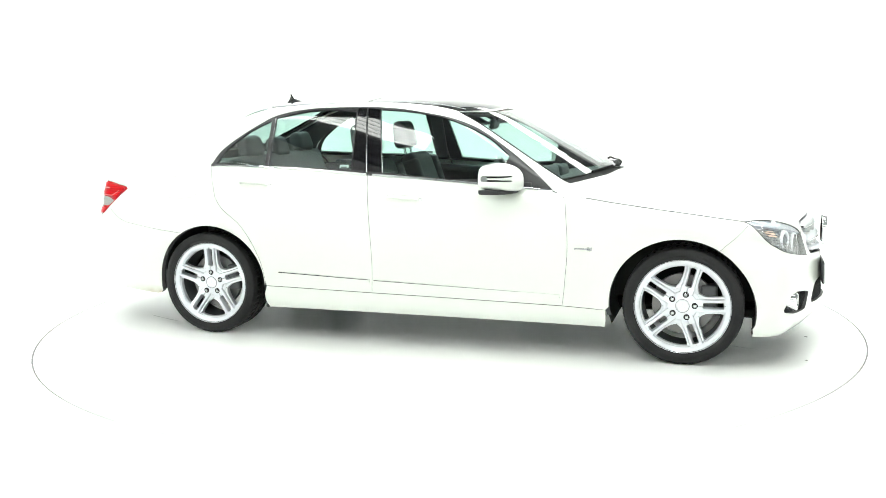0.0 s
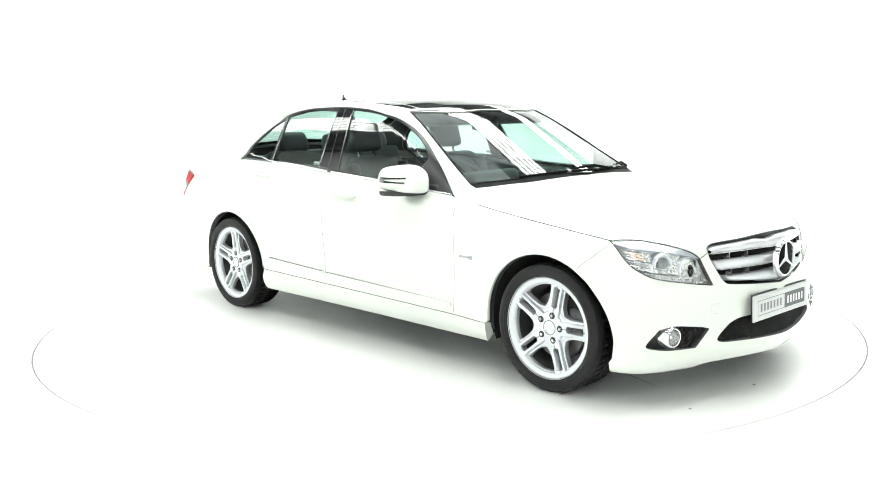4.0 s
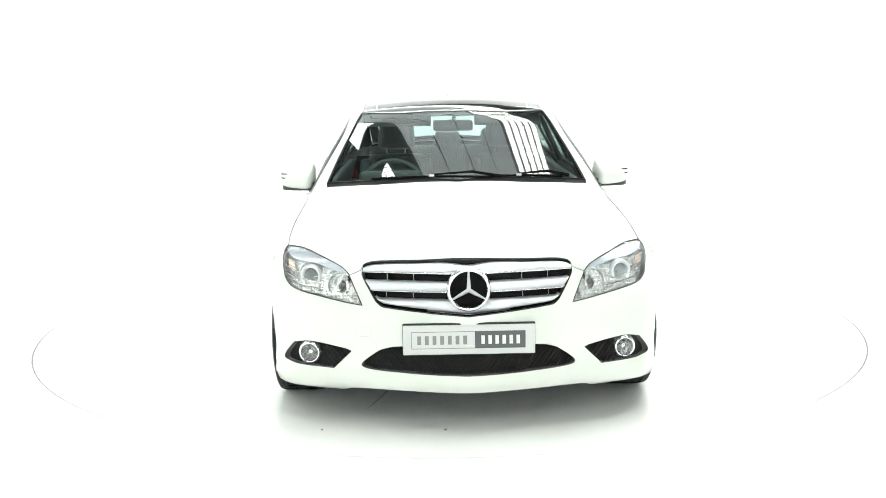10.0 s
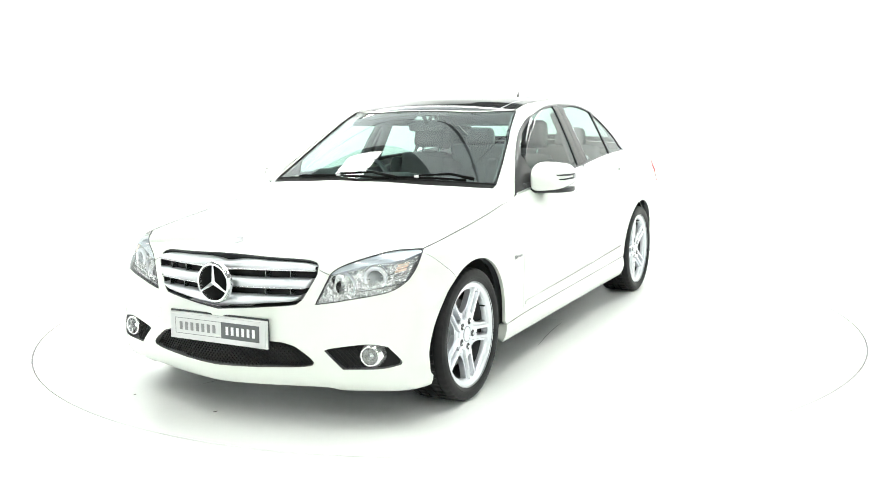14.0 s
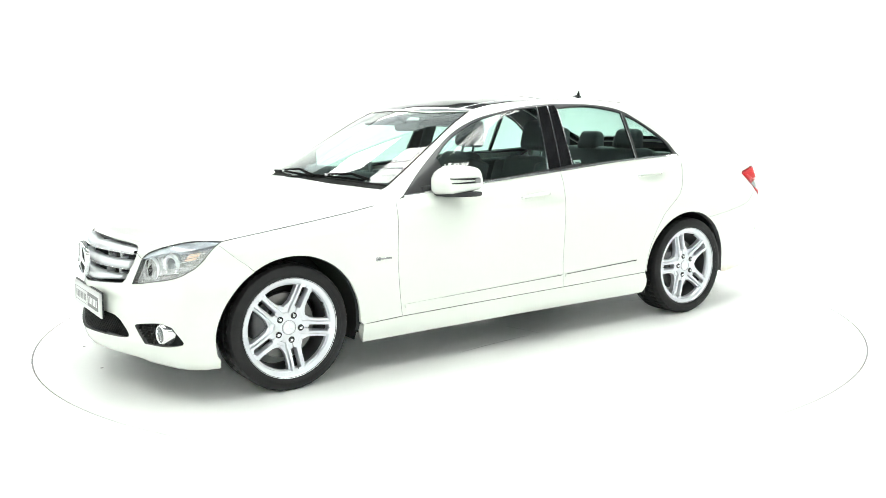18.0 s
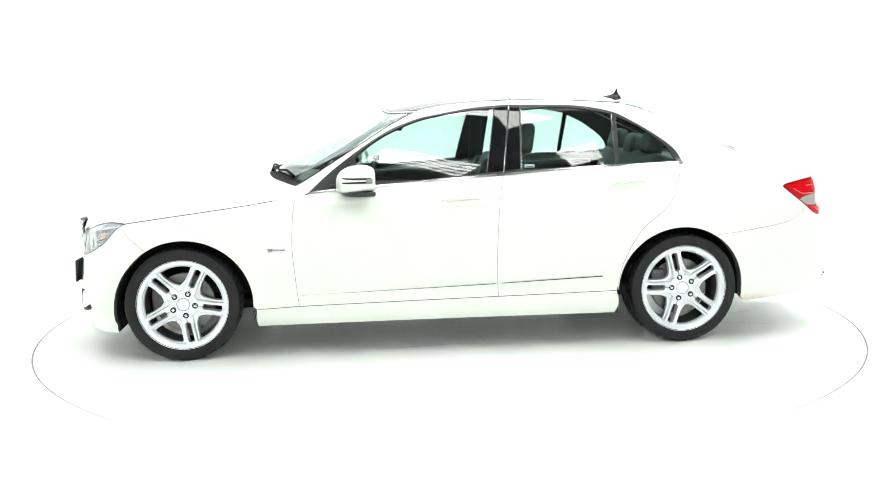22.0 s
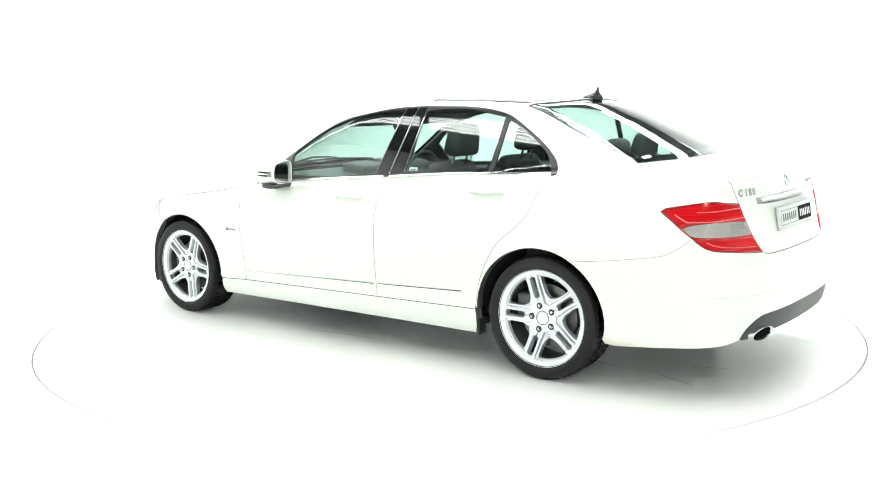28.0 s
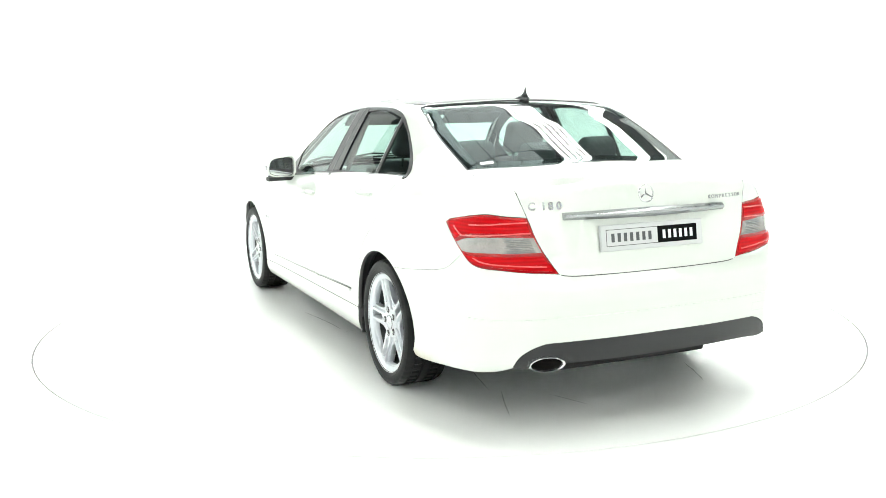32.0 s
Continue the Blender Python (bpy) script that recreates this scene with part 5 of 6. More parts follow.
for ch, y in (("C", .546), ("1", .490), ("8", .456), ("0", .418)):
    chrome_letter(ch, y, .917, .046)
for k, ch in enumerate("KOMPRESSOR"):
    chrome_letter(ch, -.342 - .0228 * k, .921, .0235)
line = REAR.lift(REAR.flat(np.array([(-2.32, .45, .657), (-2.335, .40, .649), (-2.36, .2, .647), (-2.362, 0, .647)])))
strip([tuple(v) for v in line] + [tuple(v * flip) for v in line[-2::-1]], REAR, .0032, .0012, EDGE_SHADE, "boot_seam", "dark seam under the boot lid", mirror=False, thick=.002)
q = skin_point(REAR, -2.28, 0, .962)
boot_badge = part("boot_badge", lathe([(0, .033), (.004, .034), (.006, .036), (.004, .039), (0, .040)], 48, axis="x"), CHROME, car, "round chrome emblem with three arms", pose(q[0] + .001, q[1], q[2], 0, -12, 180))
part("arms", star(.034, .005, .006), DULL, boot_badge)
for side in (1, -1):
    q = skin_point(LEVEL, .877, .88, .592)
    bm = block(.085, .003, .009, .001, segments=1)
    ob = part("side_badge", bm, DULL, car, "small chrome bar badge", pose(q[0] - .01, side * (q[1] + .0015), q[2]))
    part("badge_tip", block(.026, .003, .019, .001, (.036, 0, 0), 1), DULL, ob)


# ---- lamps at the front ----
lamp_edge = outline(LAMP_TOP, LAMP_IN, LAMP_LOW, LAMP_BACK, gap=.01)
BROW = [(1.675, .777, .732), (1.78, .70, .706), (1.87, .615, .690), (1.938, .50, .655)]
for side in (1, -1):
    fl = np.array([1, side, 1])

    def sided(name, edge, mat_, parent, label="", **kw):
        p_, f_, n_ = sheet(FRONT, edge, **kw)
        return put(name, as_mesh(name, p_ * fl, f_ if side > 0 else [t[::-1] for t in f_], n_ * fl), mat_, parent, label)
    lamp = sided("headlamp", lamp_edge, REFLECTOR, car, "clear headlamp with a silver reflector", gap=-.030, raised=-.024, rim=False, grid=.02, holes=(FRONT.lift(FRONT.flat(np.array([(1.94, .526 + .057 * math.cos(t), .602 + .057 * math.sin(t)) for t in np.linspace(0, 2 * math.pi, 41)[:-1]]))),))
    sided("lamp_cover", lamp_edge, LENS, lamp, "clear lamp cover", gap=.002, raised=.001, depth=.004, grid=.02)
    sided("brow", outline(rev(LAMP_TOP), BROW, [(1.938, .50, .655), (1.950, .49, .652)], gap=.01), BROW_BAND, lamp, "grey-blue upper lamp band", gap=.001, raised=-.004, depth=.02, grid=.03)
    rim_q = FRONT.lift(FRONT.flat(lamp_edge))
    rim_q = np.vstack([rim_q, rim_q[:1]])
    part("lamp_rim", tube([tuple(v * fl) for v in rim_q], .0022, 5), SATIN, lamp, "thin dark lamp edge")
    p1 = skin_point(FRONT, 1.89, .662, .636) - np.array([.036, .008, 0])
    proj_ = part("projector", lathe([(-.03, .030), (.010, .034), (.016, .037), (.018, .046), (.012, .050), (-.03, .050)], 40, axis="x"), SILVER, lamp, "bright projector ring", pose(p1[0], side * p1[1], p1[2], 0, 0, side * 22))
    part("lens", lathe([(.002, .0365), (.012, .030), (.020, .018), (.023, .0005)], 32, axis="x"), DARK_LENS, proj_, "grey glass lens")
    p2 = skin_point(FRONT, 1.946, .526, .602) - np.array([.050, .006, 0])
    dish = part("reflector_dish", lathe([(.018, .060), (.026, .058), (.022, .053), (.004, .042), (-.014, .022), (-.018, .0005)], 40, axis="x"), FACETS, lamp, "round silver reflector", pose(p2[0], side * p2[1], p2[2], 0, 0, side * 14))
    part("dish_ring", lathe([(.014, .062), (.024, .0605), (.028, .056), (.024, .0525), (.014, .0515)], 40, axis="x"), SILVER, dish, "bright ring round the reflector")
    part("dark_gap", lathe([(-.02, .062), (.012, .0635), (.012, .072), (-.02, .074)], 40, axis="x"), DULL, dish, "dark gap round the reflector")
    part("dark_gap", lathe([(-.03, .050), (.004, .0515), (.004, .059), (-.03, .062)], 40, axis="x"), DULL, proj_, "dark gap round the projector")
    part("bulb", lathe([(-.016, .010), (-.002, .009), (.003, .005), (.004, .0005)], 20, axis="x"), SILVER, dish)
    sided("side_marker", outline([(1.79, .722, .698), (1.76, .768, .704)], [(1.76, .768, .704), (1.79, .768, .668)], [(1.79, .768, .668), (1.82, .722, .664)], [(1.82, .722, .664), (1.79, .722, .698)], gap=.01), AMBER, lamp, "amber indicator reflector", gap=0, raised=-.013, depth=.008, grid=.02)
    for k in range(5):
        z = .56 + .022 * k
        yy = np.linspace(.56 + .02 * k, .82 - .004 * k, 8)
        q = FRONT.lift(FRONT.flat(np.array([(1.9 - .25 * (v - .56), v, z + .045 * (v - .56) / .26) for v in yy])))
        q = q - normals(q) * .020
        part("reflector_rib", tube([tuple(v * fl) for v in q], .0035, 6), CHROME if k % 2 else REFLECTOR, lamp)
    for k in range(9):
        z = .600 + .0135 * k
        yy = np.linspace(.705 + .003 * k, .792 - .001 * k, 6)
        q = FRONT.lift(FRONT.flat(np.array([(1.83 - .8 * (v - .70), v, z + .02 * (v - .70) / .09) for v in yy])))
        q = q - normals(q) * .010
        part("outer_rib", tube([tuple(v * fl) for v in q], .0016, 5), DULL if k % 2 else CHROME, lamp)
    # fog lamp
    f1 = skin_point(FRONT, 1.944, .668, .321)
    fog = part("fog_lamp", lathe([(-.03, .034), (.004, .035), (.011, .037), (.013, .041), (.008, .047), (-.05, .060)], 40, axis="x"), CHROME, car, "round fog lamp in a chrome ring", pose(f1[0] - .012, side * f1[1], f1[2], 0, 0, side * 8))
    part("glass", lathe([(.004, .036), (.008, .026), (.010, .0005)], 32, axis="x"), LENS, fog, "clear fog lamp glass")
    part("bowl", lathe([(.002, .0355), (-.012, .026), (-.02, .0005)], 32, axis="x"), FOG_BOWL, fog, "faceted reflector bowl")
    part("bulb_cap", lathe([(-.02, .010), (-.008, .009), (-.005, .005), (-.005, .0005)], 16, axis="x"), DISH, fog)


def lattice(edge, spacing, bar_, raised, name, parent, label):
    """A black honeycomb net inside an outline."""
    q = shrink(FRONT.flat(edge), .004)
    lo, hi = q.min(0), q.max(0)
    sx, sz = spacing, spacing * .62
    verts, faces = [], []
    segs = []
    j = 0
    z = lo[1]
    while z < hi[1] + sz:
        x = lo[0] + (sx / 2 if j % 2 else 0)
        while x < hi[0] + sx:
            segs += [((x, z), (x + sx / 2, z + sz)), ((x, z), (x - sx / 2, z + sz))]
            x += sx
        z += sz
        j += 1
    mids = np.array([((a[0] + b[0]) / 2, (a[1] + b[1]) / 2) for a, b in segs])
    ok = within(mids, q)
    segs = [s_ for s_, o in zip(segs, ok) if o]
    ends = FRONT.lift(np.array([e for s_ in segs for e in s_]))
    nn = normals(ends)
    for i in range(len(segs)):
        a, b = ends[2 * i] + nn[2 * i] * raised, ends[2 * i + 1] + nn[2 * i + 1] * raised
        d = (b - a) / np.linalg.norm(b - a)
        s_ = np.cross(d, nn[2 * i]) * bar_
        o = nn[2 * i] * .010
        base = len(verts)
        verts += [a + s_, b + s_, b - s_, a - s_, a + s_ - o, b + s_ - o, b - s_ - o, a - s_ - o]
        faces += [(base, base + 1, base + 2, base + 3), (base, base + 4, base + 5, base + 1), (base + 2, base + 6, base + 7, base + 3)]
    return put(name, as_mesh(name, verts, faces, smooth=False), DARK, parent, label)


tagged(lattice(intake_edge, .017, .0013, -.014, "intake_net", car, "black honeycomb net in the lower intake"), kind="stuff")
for side in (1, -1):
    e = outline([(1.955, .625, .362), (1.99, .52, .352), (2.004, .485, .341)], [(2.004, .485, .341), (1.982, .562, .264)], [(1.982, .562, .264), (1.955, .63, .266), (1.955, .625, .362)], gap=.01)
    tagged(lattice(e * np.array([1, side, 1]), .020, .0015, -.012, "fog_net", car, "black honeycomb net beside the fog lamp"), kind="stuff")


# ---- door mirrors ----
MIRROR_RINGS = ((.362, 1.0, .964), (.372, 1.03, .964), (.40, 1.05, .963), (.44, 1.03, .960), (.475, .95, .954), (.500, .82, .948), (.517, .62, .942), (.526, .36, .938), (.529, .10, .936))


def mirror_ring(x, k, zc, steps=36):
    """A rounded section across the mirror: taller towards the door."""
    out = []
    for i in range(steps):
        t = 2 * math.pi * i / steps
        c_, s_ = math.cos(t), math.sin(t)
        yy = math.copysign(abs(c_) ** .5, c_)
        zz = math.copysign(abs(s_) ** .5, s_)
        kz = k if zz > 0 else .35 + .65 * k
        y = .896 + .098 * yy * (.5 + .5 * k) * (1 - .12 * max(zz, 0) * max(yy, 0))
        out.append((x - .27 * (y - .896), y, zc + (.066 - .009 * yy) * zz * kz))
    return out


def mirror(side):
    """A white mirror housing with a black foot, an arrow-shaped lamp slot and a glass that faces back."""
    bm = bmesh.new()
    mid = lambda k, x: [(x - .27 * (y - .896) * k, .896 + (y - .896) * k, .964 + (z - .964) * k) for _, y, z in mirror_ring(.362, 1.0, .964)]
    sections = [mid(.90, .378), mid(.90, .364)] + [mirror_ring(*r) for r in MIRROR_RINGS]
    rows = [[bm.verts.new((x, side * y, z)) for x, y, z in sec] for sec in sections]
    n = len(rows[0])
    for a, b in zip(rows, rows[1:]):
        for i in range(n):
            bm.faces.new((a[i], a[(i + 1) % n], b[(i + 1) % n], b[i]))
    bm.faces.new(rows[0])
    bm.faces.new(rows[-1])
    bmesh.ops.recalc_face_normals(bm, faces=bm.faces)
    root = part("door_mirror", bm, WHITE, car, "white door mirror with a black foot")
    base = bmesh.new()
    plan_ = [(.400, .772), (.372, .830), (.360, .900), (.336, .988), (.372, .996), (.420, .990), (.470, .965), (.500, .915), (.512, .860), (.520, .800), (.540, .772)]
    low = [base.verts.new((.43 + (x - .43) * .93, side * (.89 + (y - .89) * .97), .877)) for x, y in plan_]
    mid_ = [base.verts.new((x, side * y, .884)) for x, y in plan_]
    high = [base.verts.new((x, side * y, .900)) for x, y in plan_]
    for a, b in ((low, mid_), (mid_, high)):
        for i in range(len(plan_)):
            base.faces.new((a[i], a[(i + 1) % len(plan_)], b[(i + 1) % len(plan_)], b[i]))
    base.faces.new(low)
    base.faces.new(high[::-1])
    bmesh.ops.recalc_face_normals(base, faces=base.faces)
    block(.075, .10, .030, .010, (.480, side * .80, .893), into=base)
    block(.10, .05, .05, .012, (.53, side * .775, .905), into=base)
    part("foot", base, SATIN, root, "black mirror foot")
    for nm, k, x, mat_, lab in (("glass_rim", .88, .376, SATIN, ""), ("mirror_glass", .84, .374, MIRROR, "mirror glass")):
        pane = bmesh.new()
        front = [pane.verts.new((a, side * y, z)) for a, y, z in mid(k, x)]
        back = [pane.verts.new((a + .003, side * y, z)) for a, y, z in mid(k, x)]
        pane.faces.new(front)
        pane.faces.new(back[::-1])
        for i in range(n):
            pane.faces.new((front[i], front[(i + 1) % n], back[(i + 1) % n], back[i]))
        bmesh.ops.recalc_face_normals(pane, faces=pane.faces)
        part(nm, pane, mat_, root, lab)

    def inside(x, y, z):
        for (x0, k0, c0), (x1, k1, c1) in zip(MIRROR_RINGS, MIRROR_RINGS[1:]):
            if x0 <= x <= x1:
                t = (x - x0) / (x1 - x0)
                k, zc = k0 + (k1 - k0) * t, c0 + (c1 - c0) * t
                yy = (y - .896) / (.098 * (.5 + .5 * k))
                if abs(yy) >= 1:
                    return False
                hz = (.066 - .009 * yy) * (k if z > zc else .35 + .65 * k)
                return abs(yy) ** 4 + abs((z - zc) / hz) ** 4 < 1
        return False

    def side_y(x, z):
        lo, hi = .896, 1.01
        for _ in range(24):
            m_ = (lo + hi) / 2
            lo, hi = (m_, hi) if inside(x, m_, z) else (lo, m_)
        return lo
    # the arrow slot: two dark bars that run from the indicator round to the front
    slot = bmesh.new()
    for z0, z1, x1 in ((.969, .972, .5195), (.952, .949, .5255)):
        rows = []
        for k in range(19):
            t = k / 18
            x = .385 + (x1 - .385) * t ** .7
            z = z0 + (z1 - z0) * t
            w = .0055 - .0025 * t
            y = side_y(x, z)
            out = np.array([max(0.0, (x - .47) * 14), 1.0])
            out /= np.linalg.norm(out)
            x -= .27 * (y - .896)
            rows.append([slot.verts.new((x + out[0] * d, side * (y + out[1] * d), z + dz)) for d, dz in ((-.010, w), (.002, w), (.002, -w), (-.010, -w))])
        for a, b in zip(rows, rows[1:]):
            for i in range(4):
                slot.faces.new((a[i], a[(i + 1) % 4], b[(i + 1) % 4], b[i]))
        slot.faces.new(rows[0])
        slot.faces.new(rows[-1])
    bmesh.ops.recalc_face_normals(slot, faces=slot.faces)
    part("lamp_slot", slot, BLACK, root, "black arrow-shaped indicator slot")
    part("indicator", block(.034, .008, .024, .003, (.368, side * .9955, .959)), LETTER, root, "grey indicator window")


mirror(1)
mirror(-1)

# ---- wipers, aerial, exhaust ----
def wiper(y0, y1, pivot):
    def glass_at(y, f):
        base = .735 + .22 * (1 - (y / .705) ** 2)
        q = skin_point(SCREEN, base - f, y, .96 + f * .5)
        return q
    pts = [glass_at(y, .014 + .012 * math.sin(i / 6 * math.pi)) for i, y in enumerate(np.linspace(y0, y1, 7))]
    nn = normals(np.array(pts))
    blade = [tuple(p + n * .008) for p, n in zip(pts, nn)]
    root = part("wiper", tube(blade, .0065, 6), PLATE_BLACK, car, "black windscreen wiper")
    part("joint", block(.020, .030, .016, .004, tuple(np.array(blade[3]) + nn[3] * .006), 2), DULL, root, "grey metal joint")
    part("rubber", tube([tuple(p + n * .003) for p, n in zip(pts, nn)], .003, 5), DARK, root)
    mid = np.array(blade[3]) + nn[3] * .012
    pv = skin_point(SCREEN, .93 - .22 * (pivot / .705) ** 2, pivot, .95) + np.array([.01, 0, .012])
    part("arm", tube([tuple(pv), tuple(pv * .6 + mid * .4 + np.array([0, 0, .02])), tuple(mid)], .006, 6, radii=[.010, .007, .005]), PLATE_BLACK, root)


wiper(-.45, .18, .22)
wiper(.08, .56, .60)
cowl = both(np.vstack([catmull([(.985, 0, .945), (.93, .36, .94), (.84, .58, .925), CORNER[0]]), catmull([CORNER[0], PILLAR_A[-1]]), catmull([(.735, .705, .943), (.85, .45, .955), (.955, 0, .952)]), [(.955, 0, .952)]]))
skin("cowl", HOOD, cowl, DARK, car, "black plastic cowl under the windscreen", gap=-.004, raised=-.006, rim=False, grid=.04)
top_z = skin_point(TOP, -1.19, 0, 1.4)[2]
bm = bmesh.new()
rows = []
for k, (dz, l0, l1, w) in enumerate(((-.012, -.070, .058, .024), (.004, -.072, .060, .026), (.013, -.064, .050, .020), (.019, -.060, .020, .011), (.030, -.050, -.018, .006), (.046, -.045, -.030, .004), (.062, -.046, -.038, .002))):
    row = []
    for i in range(16):
        t = 2 * math.pi * i / 16
        xm, xl = (l0 + l1) / 2, (l1 - l0) / 2
        row.append(bm.verts.new((-1.185 + xm + xl * math.cos(t), w * math.sin(t), top_z + dz)))
    rows.append(row)
for a, b in zip(rows, rows[1:]):
    for i in range(16):
        bm.faces.new((a[i], a[(i + 1) % 16], b[(i + 1) % 16], b[i]))
bm.faces.new(rows[-1])
bmesh.ops.recalc_face_normals(bm, faces=bm.faces)
part("aerial", bm, BLACK, car, "gloss black roof aerial fin")
bm = bmesh.new()
rows = []
for dx, k in ((.16, .95), (.02, 1.0), (-.028, 1.0), (-.030, .94), (-.024, .86), (.10, .82)):
    rows.append([bm.verts.new((-2.330 + dx - .014 * math.sin(2 * math.pi * i / 32) + (.022 * math.cos(2 * math.pi * i / 32) if dx < .01 else 0), .532 + .070 * k * math.cos(2 * math.pi * i / 32), .300 + .034 * k * math.sin(2 * math.pi * i / 32))) for i in range(32)])
for a, b in zip(rows, rows[1:]):
    for i in range(32):
        bm.faces.new((a[i], a[(i + 1) % 32], b[(i + 1) % 32], b[i]))
bmesh.ops.recalc_face_normals(bm, faces=bm.faces)
tip = part("exhaust_tip", bm, CHROME, car, "oval chrome exhaust tip")
# a black disc near the mouth, coloured for the shade inside the pipe
bm = bmesh.new()
bm.faces.new([bm.verts.new((-2.346 - .014 * math.sin(2 * math.pi * i / 32) + .022 * math.cos(2 * math.pi * i / 32), .532 + .070 * .84 * math.cos(2 * math.pi * i / 32), .300 + .034 * .84 * math.sin(2 * math.pi * i / 32))) for i in range(32)][::-1])
part("pipe_inside", bm, PIPE_SHADE, tip, "black disc for the shade inside the pipe")

# small white labels stuck inside the rear door windows and the rear window


def label(name, proj, corners, mat_, raised, mirror):
    closed = [corners[i:i + 1] + [corners[(i + 1) % 4]] for i in range(4)]
    skin(name, proj, outline(*closed, gap=.01), mat_, car, "small white window label", mirror, dark_edge=False, gap=0, raised=raised, rim=False, grid=.02)


label("window_label", SIDE, [(-.493, .766, 1.017), (-.549, .766, 1.018), (-.549, .774, .999), (-.493, .774, .998)], PLATE, -.0055, True)
label("label_bar", SIDE, [(-.503, .772, 1.006), (-.540, .772, 1.007), (-.540, .774, 1.001), (-.503, .774, 1.000)], PLATE_DARK, -.0045, True)
label("rear_window_label", REARGLASS, [(-1.737, .520, 1.095), (-1.752, .462, 1.096), (-1.772, .468, 1.085), (-1.757, .526, 1.084)], PLATE, -.002, False)
# ---- the cabin ----
def soft_block(sx, sy, sz, at, bevel, lean=0.0, taper=None, into=None, seg=4):
    bm = bmesh.new()
    block(sx, sy, sz, bevel, (0, 0, 0), seg, taper, into=bm)
    bmesh.ops.rotate(bm, verts=bm.verts, cent=(0, 0, 0), matrix=Matrix.Rotation(radians(lean), 3, "Y"))
    bmesh.ops.translate(bm, verts=bm.verts, vec=at)
    return bm


def seat(y):
    root = part("front_seat", soft_block(.50, .50, .16, (-.12, y, .45), .05, -6), LEATHER, car, "dark grey front seat with a head restraint")
    part("backrest", soft_block(.15, .48, .62, (-.40, y, .730), .07, -18, .80, seg=6), LEATHER, root)
    for s in (1, -1):
        part("bolster", soft_block(.17, .08, .50, (-.40, y + s * .20, .74), .035, -18), LEATHER, root)
    part("head_restraint", soft_block(.105, .26, .185, (-.560, y, 1.148), .050, -10, .86, seg=7), LEATHER, root, "padded head restraint")
    for s in (1, -1):
        part("post", tube([(-.510, y + s * .06, .94), (-.548, y + s * .06, 1.08)], .006, 8), CHROME, root)


seat(.36)
seat(-.36)
bench = part("rear_bench", soft_block(.52, 1.24, .17, (-.98, 0, .47), .05, -4), LEATHER, car, "dark grey rear bench with three head restraints")
part("backrest", soft_block(.15, 1.24, .58, (-1.27, 0, .76), .05, -20, .94), LEATHER, bench)
for y, h, w in ((.36, 1.105, .24), (0, 1.085, .22), (-.36, 1.105, .24)):
    part("head_restraint", soft_block(.10, w, .14, (-1.345, y, h - .005), .048, -12, .84, seg=6), LEATHER, bench, "padded head restraint")
    part("post", tube([(-1.31, y, .98), (-1.335, y, 1.06)], .008, 8), SATIN, bench)
part("parcel_shelf", soft_block(.52, 1.24, .04, (-1.60, 0, .985), .015, -3), TRIM, car, "dark parcel shelf")
dash = part("dashboard", soft_block(.40, 1.24, .26, (.62, 0, .785), .07, -6), TRIM, car, "dark dashboard with a rounded top")
part("instrument_hood", soft_block(.24, .36, .10, (.50, -.36, .925), .04, -8), TRIM, dash)
part("centre_screen_cover", soft_block(.20, .26, .08, (.52, 0, .925), .03, -8), TRIM, dash)
part("centre_console", soft_block(.80, .22, .28, (.10, 0, .52), .05), TRIM, car, "dark centre console")
part("cabin_floor", block(2.5, 1.5, .06, .01, (-.30, 0, .29)), CARPET, car, "black carpeted cabin floor")
part("firewall", block(.05, 1.20, .50, .01, (.86, 0, .60)), DARK, car, "black bulkhead")
part("rear_bulkhead", block(.05, 1.40, .60, .01, (-1.45, 0, .66)), DARK, car, "black rear bulkhead")
part("engine_cover", block(.9, 1.1, .40, .05, (1.40, 0, .48)), DARK, car, "black engine cover")
part("radiator", block(.06, 1.0, .42, .01, (1.90, 0, .46)), DARK, car, "black radiator")
# steering wheel: a ring with three arms
bm = bmesh.new()
ring = [(.0, .185 * math.cos(t), .185 * math.sin(t)) for t in np.linspace(0, 2 * math.pi, 41)]
tube(ring, .015, 10, into=bm)
sw = part("steering_wheel", bm, LEATHER, car, "black steering wheel on the right-hand side", pose(.36, -.36, .855, 0, -24, 0))
part("airbag_pad", block(.05, .14, .12, .03), TRIM, sw)
for a in (0, 180, 270):
    part("arm", tube([(0, .05 * math.cos(radians(a)), .05 * math.sin(radians(a))), (0, .18 * math.cos(radians(a)), .18 * math.sin(radians(a)))], .012, 8), SILVER, sw)
part("column", tube([(.02, 0, 0), (.22, 0, -.02)], .04, 12), TRIM, sw)
m = part("inside_mirror", block(.03, .24, .065, .022, segments=4), TRIM, car, "inside rear-view mirror", pose(.17, .0, 1.222, 0, 8, 6))
part("mirror_glass", block(.004, .22, .05, .001, (-.0155, 0, 0), 1), MIRROR, m)
part("stem", tube([(.01, 0, .02), (.06, 0, .075)], .012, 8), TRIM, m)
for y in (.33, -.33):
    part("sun_visor", soft_block(.16, .40, .018, (.10, y, 1.262), .008, 26), LINING, car, "dark grey sun visor")
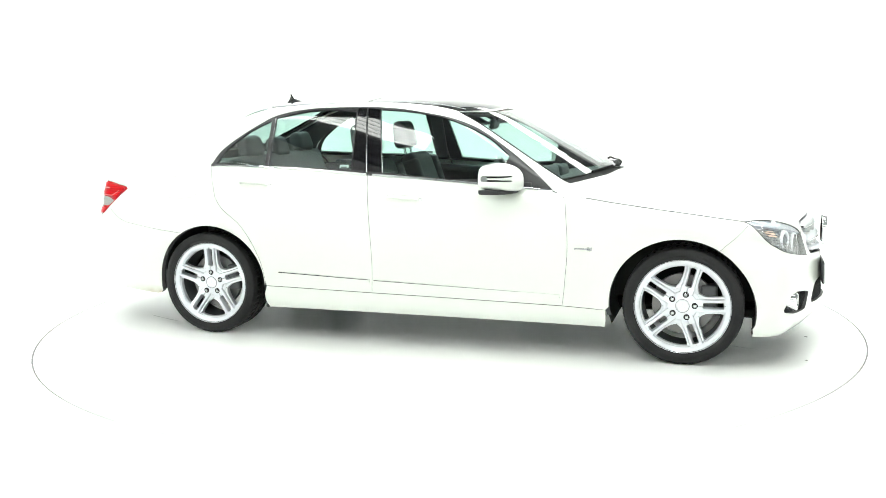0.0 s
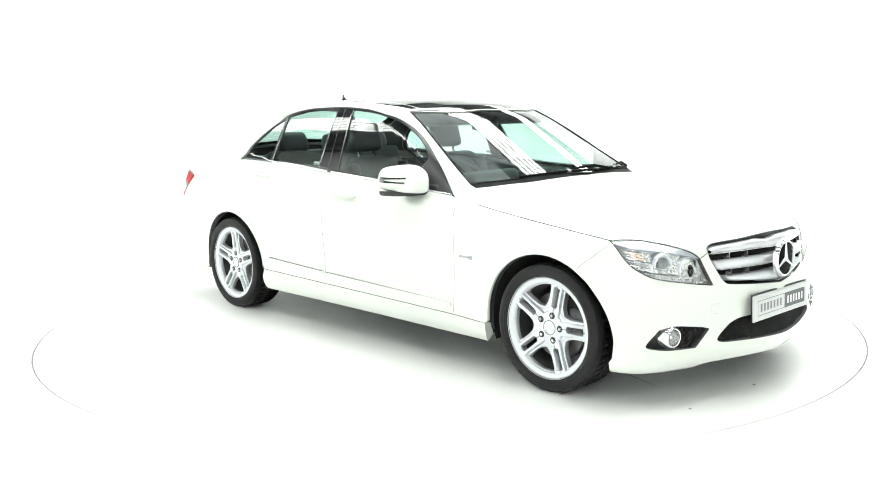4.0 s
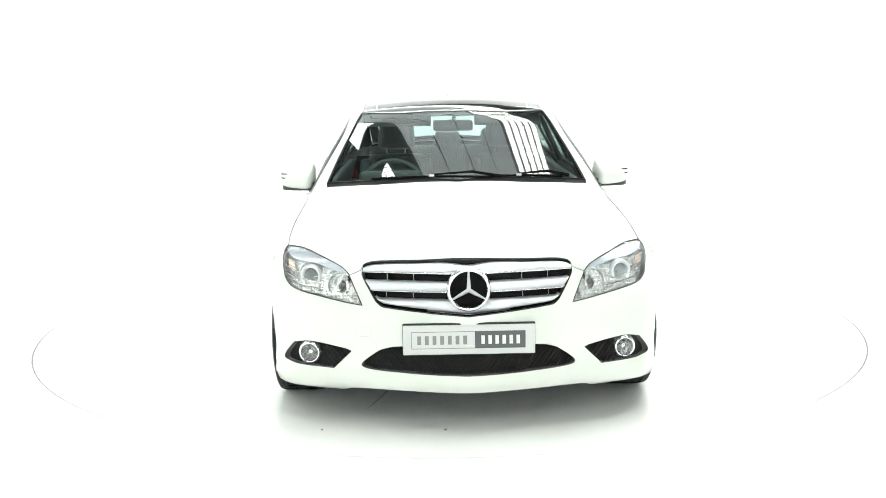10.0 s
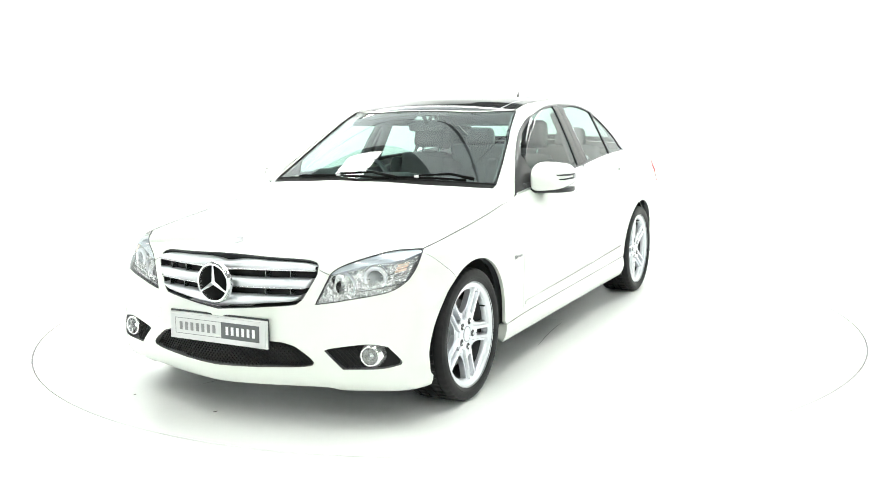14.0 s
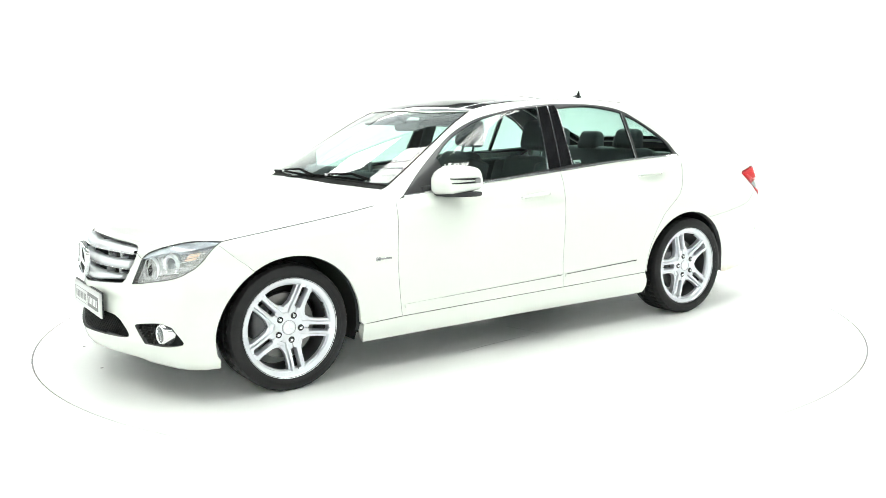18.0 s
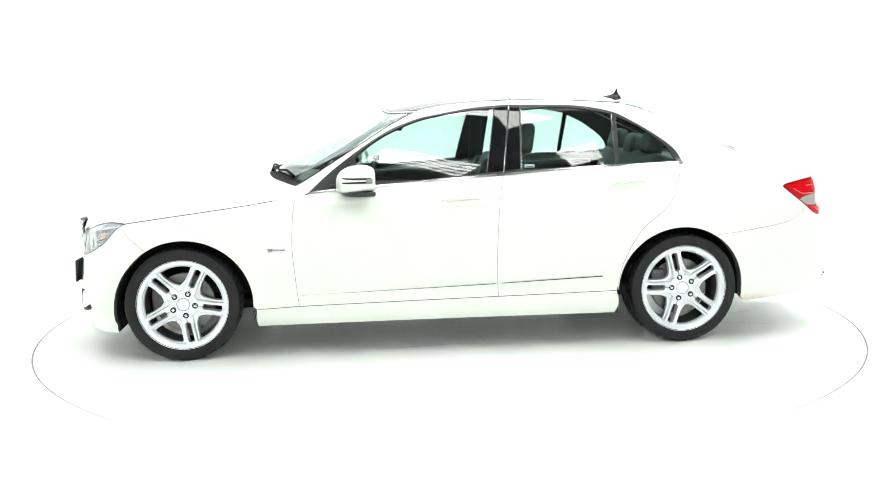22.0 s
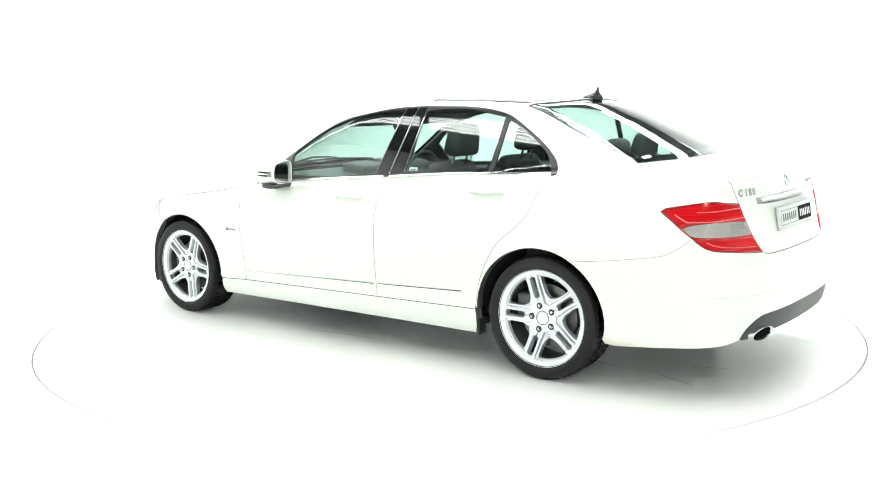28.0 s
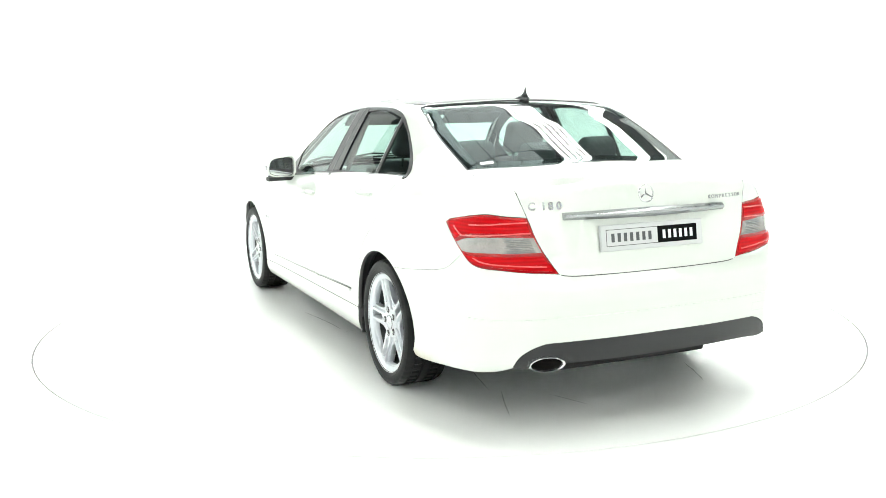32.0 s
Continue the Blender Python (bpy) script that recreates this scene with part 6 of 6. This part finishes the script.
for s in (1, -1):
    bm = block(.085, .03, .34, .012)
    bmesh.ops.rotate(bm, verts=bm.verts, cent=(0, 0, 0), matrix=Matrix.Rotation(radians(s * 25), 3, "X"))
    bmesh.ops.translate(bm, verts=bm.verts, vec=(-.405, s * .655, 1.13))
    part("pillar_trim", bm, TRIM, car, "dark centre pillar trim")
    part("door_top", soft_block(1.65, .05, .05, (-.42, s * .728, .90), .02, 2.0), TRIM, car, "dark door top rail")
# ---- marks on the turntable ----
rnd = random.Random(4)


def speck(x, y, r):
    """A flake of dirt on the turntable."""
    bm = bmesh.new()
    n = 9
    ring = [bm.verts.new((r * rnd.uniform(.6, 1.2) * math.cos(2 * math.pi * i / n), r * .7 * rnd.uniform(.6, 1.2) * math.sin(2 * math.pi * i / n), .0012)) for i in range(n)]
    c = bm.verts.new((0, 0, .004))
    for i in range(n):
        bm.faces.new((c, ring[i], ring[(i + 1) % n]))
    return part("dirt_fleck", bm, STEEL, turntable, "small dark fleck of dirt", pose(x, y, .0005))


speck(2.03 + CAR_X, -.10 + CAR_Y, .011)
speck(2.00 + CAR_X, -.62 + CAR_Y, .009)


def scratch(x0, y0, x1, y1, width, mat_, name="scratch", label="fine scratch in the floor paint"):
    """A slightly crooked thin mark with pointed ends."""
    d = math.hypot(x1 - x0, y1 - y0)
    nx, ny = -(y1 - y0) / d, (x1 - x0) / d
    bm = bmesh.new()
    rows = []
    n = max(5, int(d / .06))
    bow = rnd.uniform(-.02, .02) * d
    for i in range(n + 1):
        t = i / n
        w = width / 2 * (math.sin(math.pi * t) ** .5 * rnd.uniform(.5, 1.1) + .08)
        o = bow * math.sin(math.pi * t) + rnd.uniform(-.002, .002)
        x, y = x0 + (x1 - x0) * t + nx * o, y0 + (y1 - y0) * t + ny * o
        rows.append([bm.verts.new((x + nx * w, y + ny * w, .0006)), bm.verts.new((x - nx * w, y - ny * w, .0006))])
    for a, b in zip(rows, rows[1:]):
        bm.faces.new((a[0], b[0], b[1], a[1]))
    bmesh.ops.recalc_face_normals(bm, faces=bm.faces)
    for f in bm.faces:
        if f.normal.z < 0:
            f.normal_flip()
    part(name, bm, mat_, turntable, label)


# pale scratches that spread from the middle, and darker joints and drag marks
for k in range(34):
    a = radians(rnd.uniform(0, 360))
    r0 = rnd.uniform(.12, .7)
    r1 = r0 + rnd.uniform(.12, .55)
    b = a + rnd.uniform(-.12, .12)
    scratch(r0 * math.cos(a), r0 * math.sin(a), r1 * math.cos(b), r1 * math.sin(b), rnd.uniform(.004, .009), CHALK)
for x0, y0, x1, y1, w in ((.14, .42, .21, .65, .010), (.33, .23, .56, .49, .010), (-.17, .20, -.39, .45, .012), (-.06, .29, -.16, .78, .008)):
    scratch(x0, y0, x1, y1, w, CHALK)
for x0, y0, x1, y1 in ((-1.60, .455, -1.93, .59), (-.15, .76, -.09, .48), (.49, .82, -.07, .75), (-1.55, .50, -1.2, .42), (1.5, -.3, 1.9, -.42), (-1.9, -.5, -1.6, -.62), (-1.95, .2, -1.75, .28)):
    scratch(x0, y0, x1, y1, .009, SCUFF, "drag_mark", "grey drag mark on the turntable")
def motions():
    """The turntable and the car on it turn together."""
    rows, table_rows = [], []
    for i in range(33):
        t = SECONDS * i / 32
        turn = pose(0, 0, 0, 0, 0, TURN_START + TURN_RATE * t)
        rows.append((t, turn @ pose(CAR_X, CAR_Y, 0)))
        table_rows.append((t, turn))
    walk(car, rows)
    walk(turntable, table_rows)


motions()
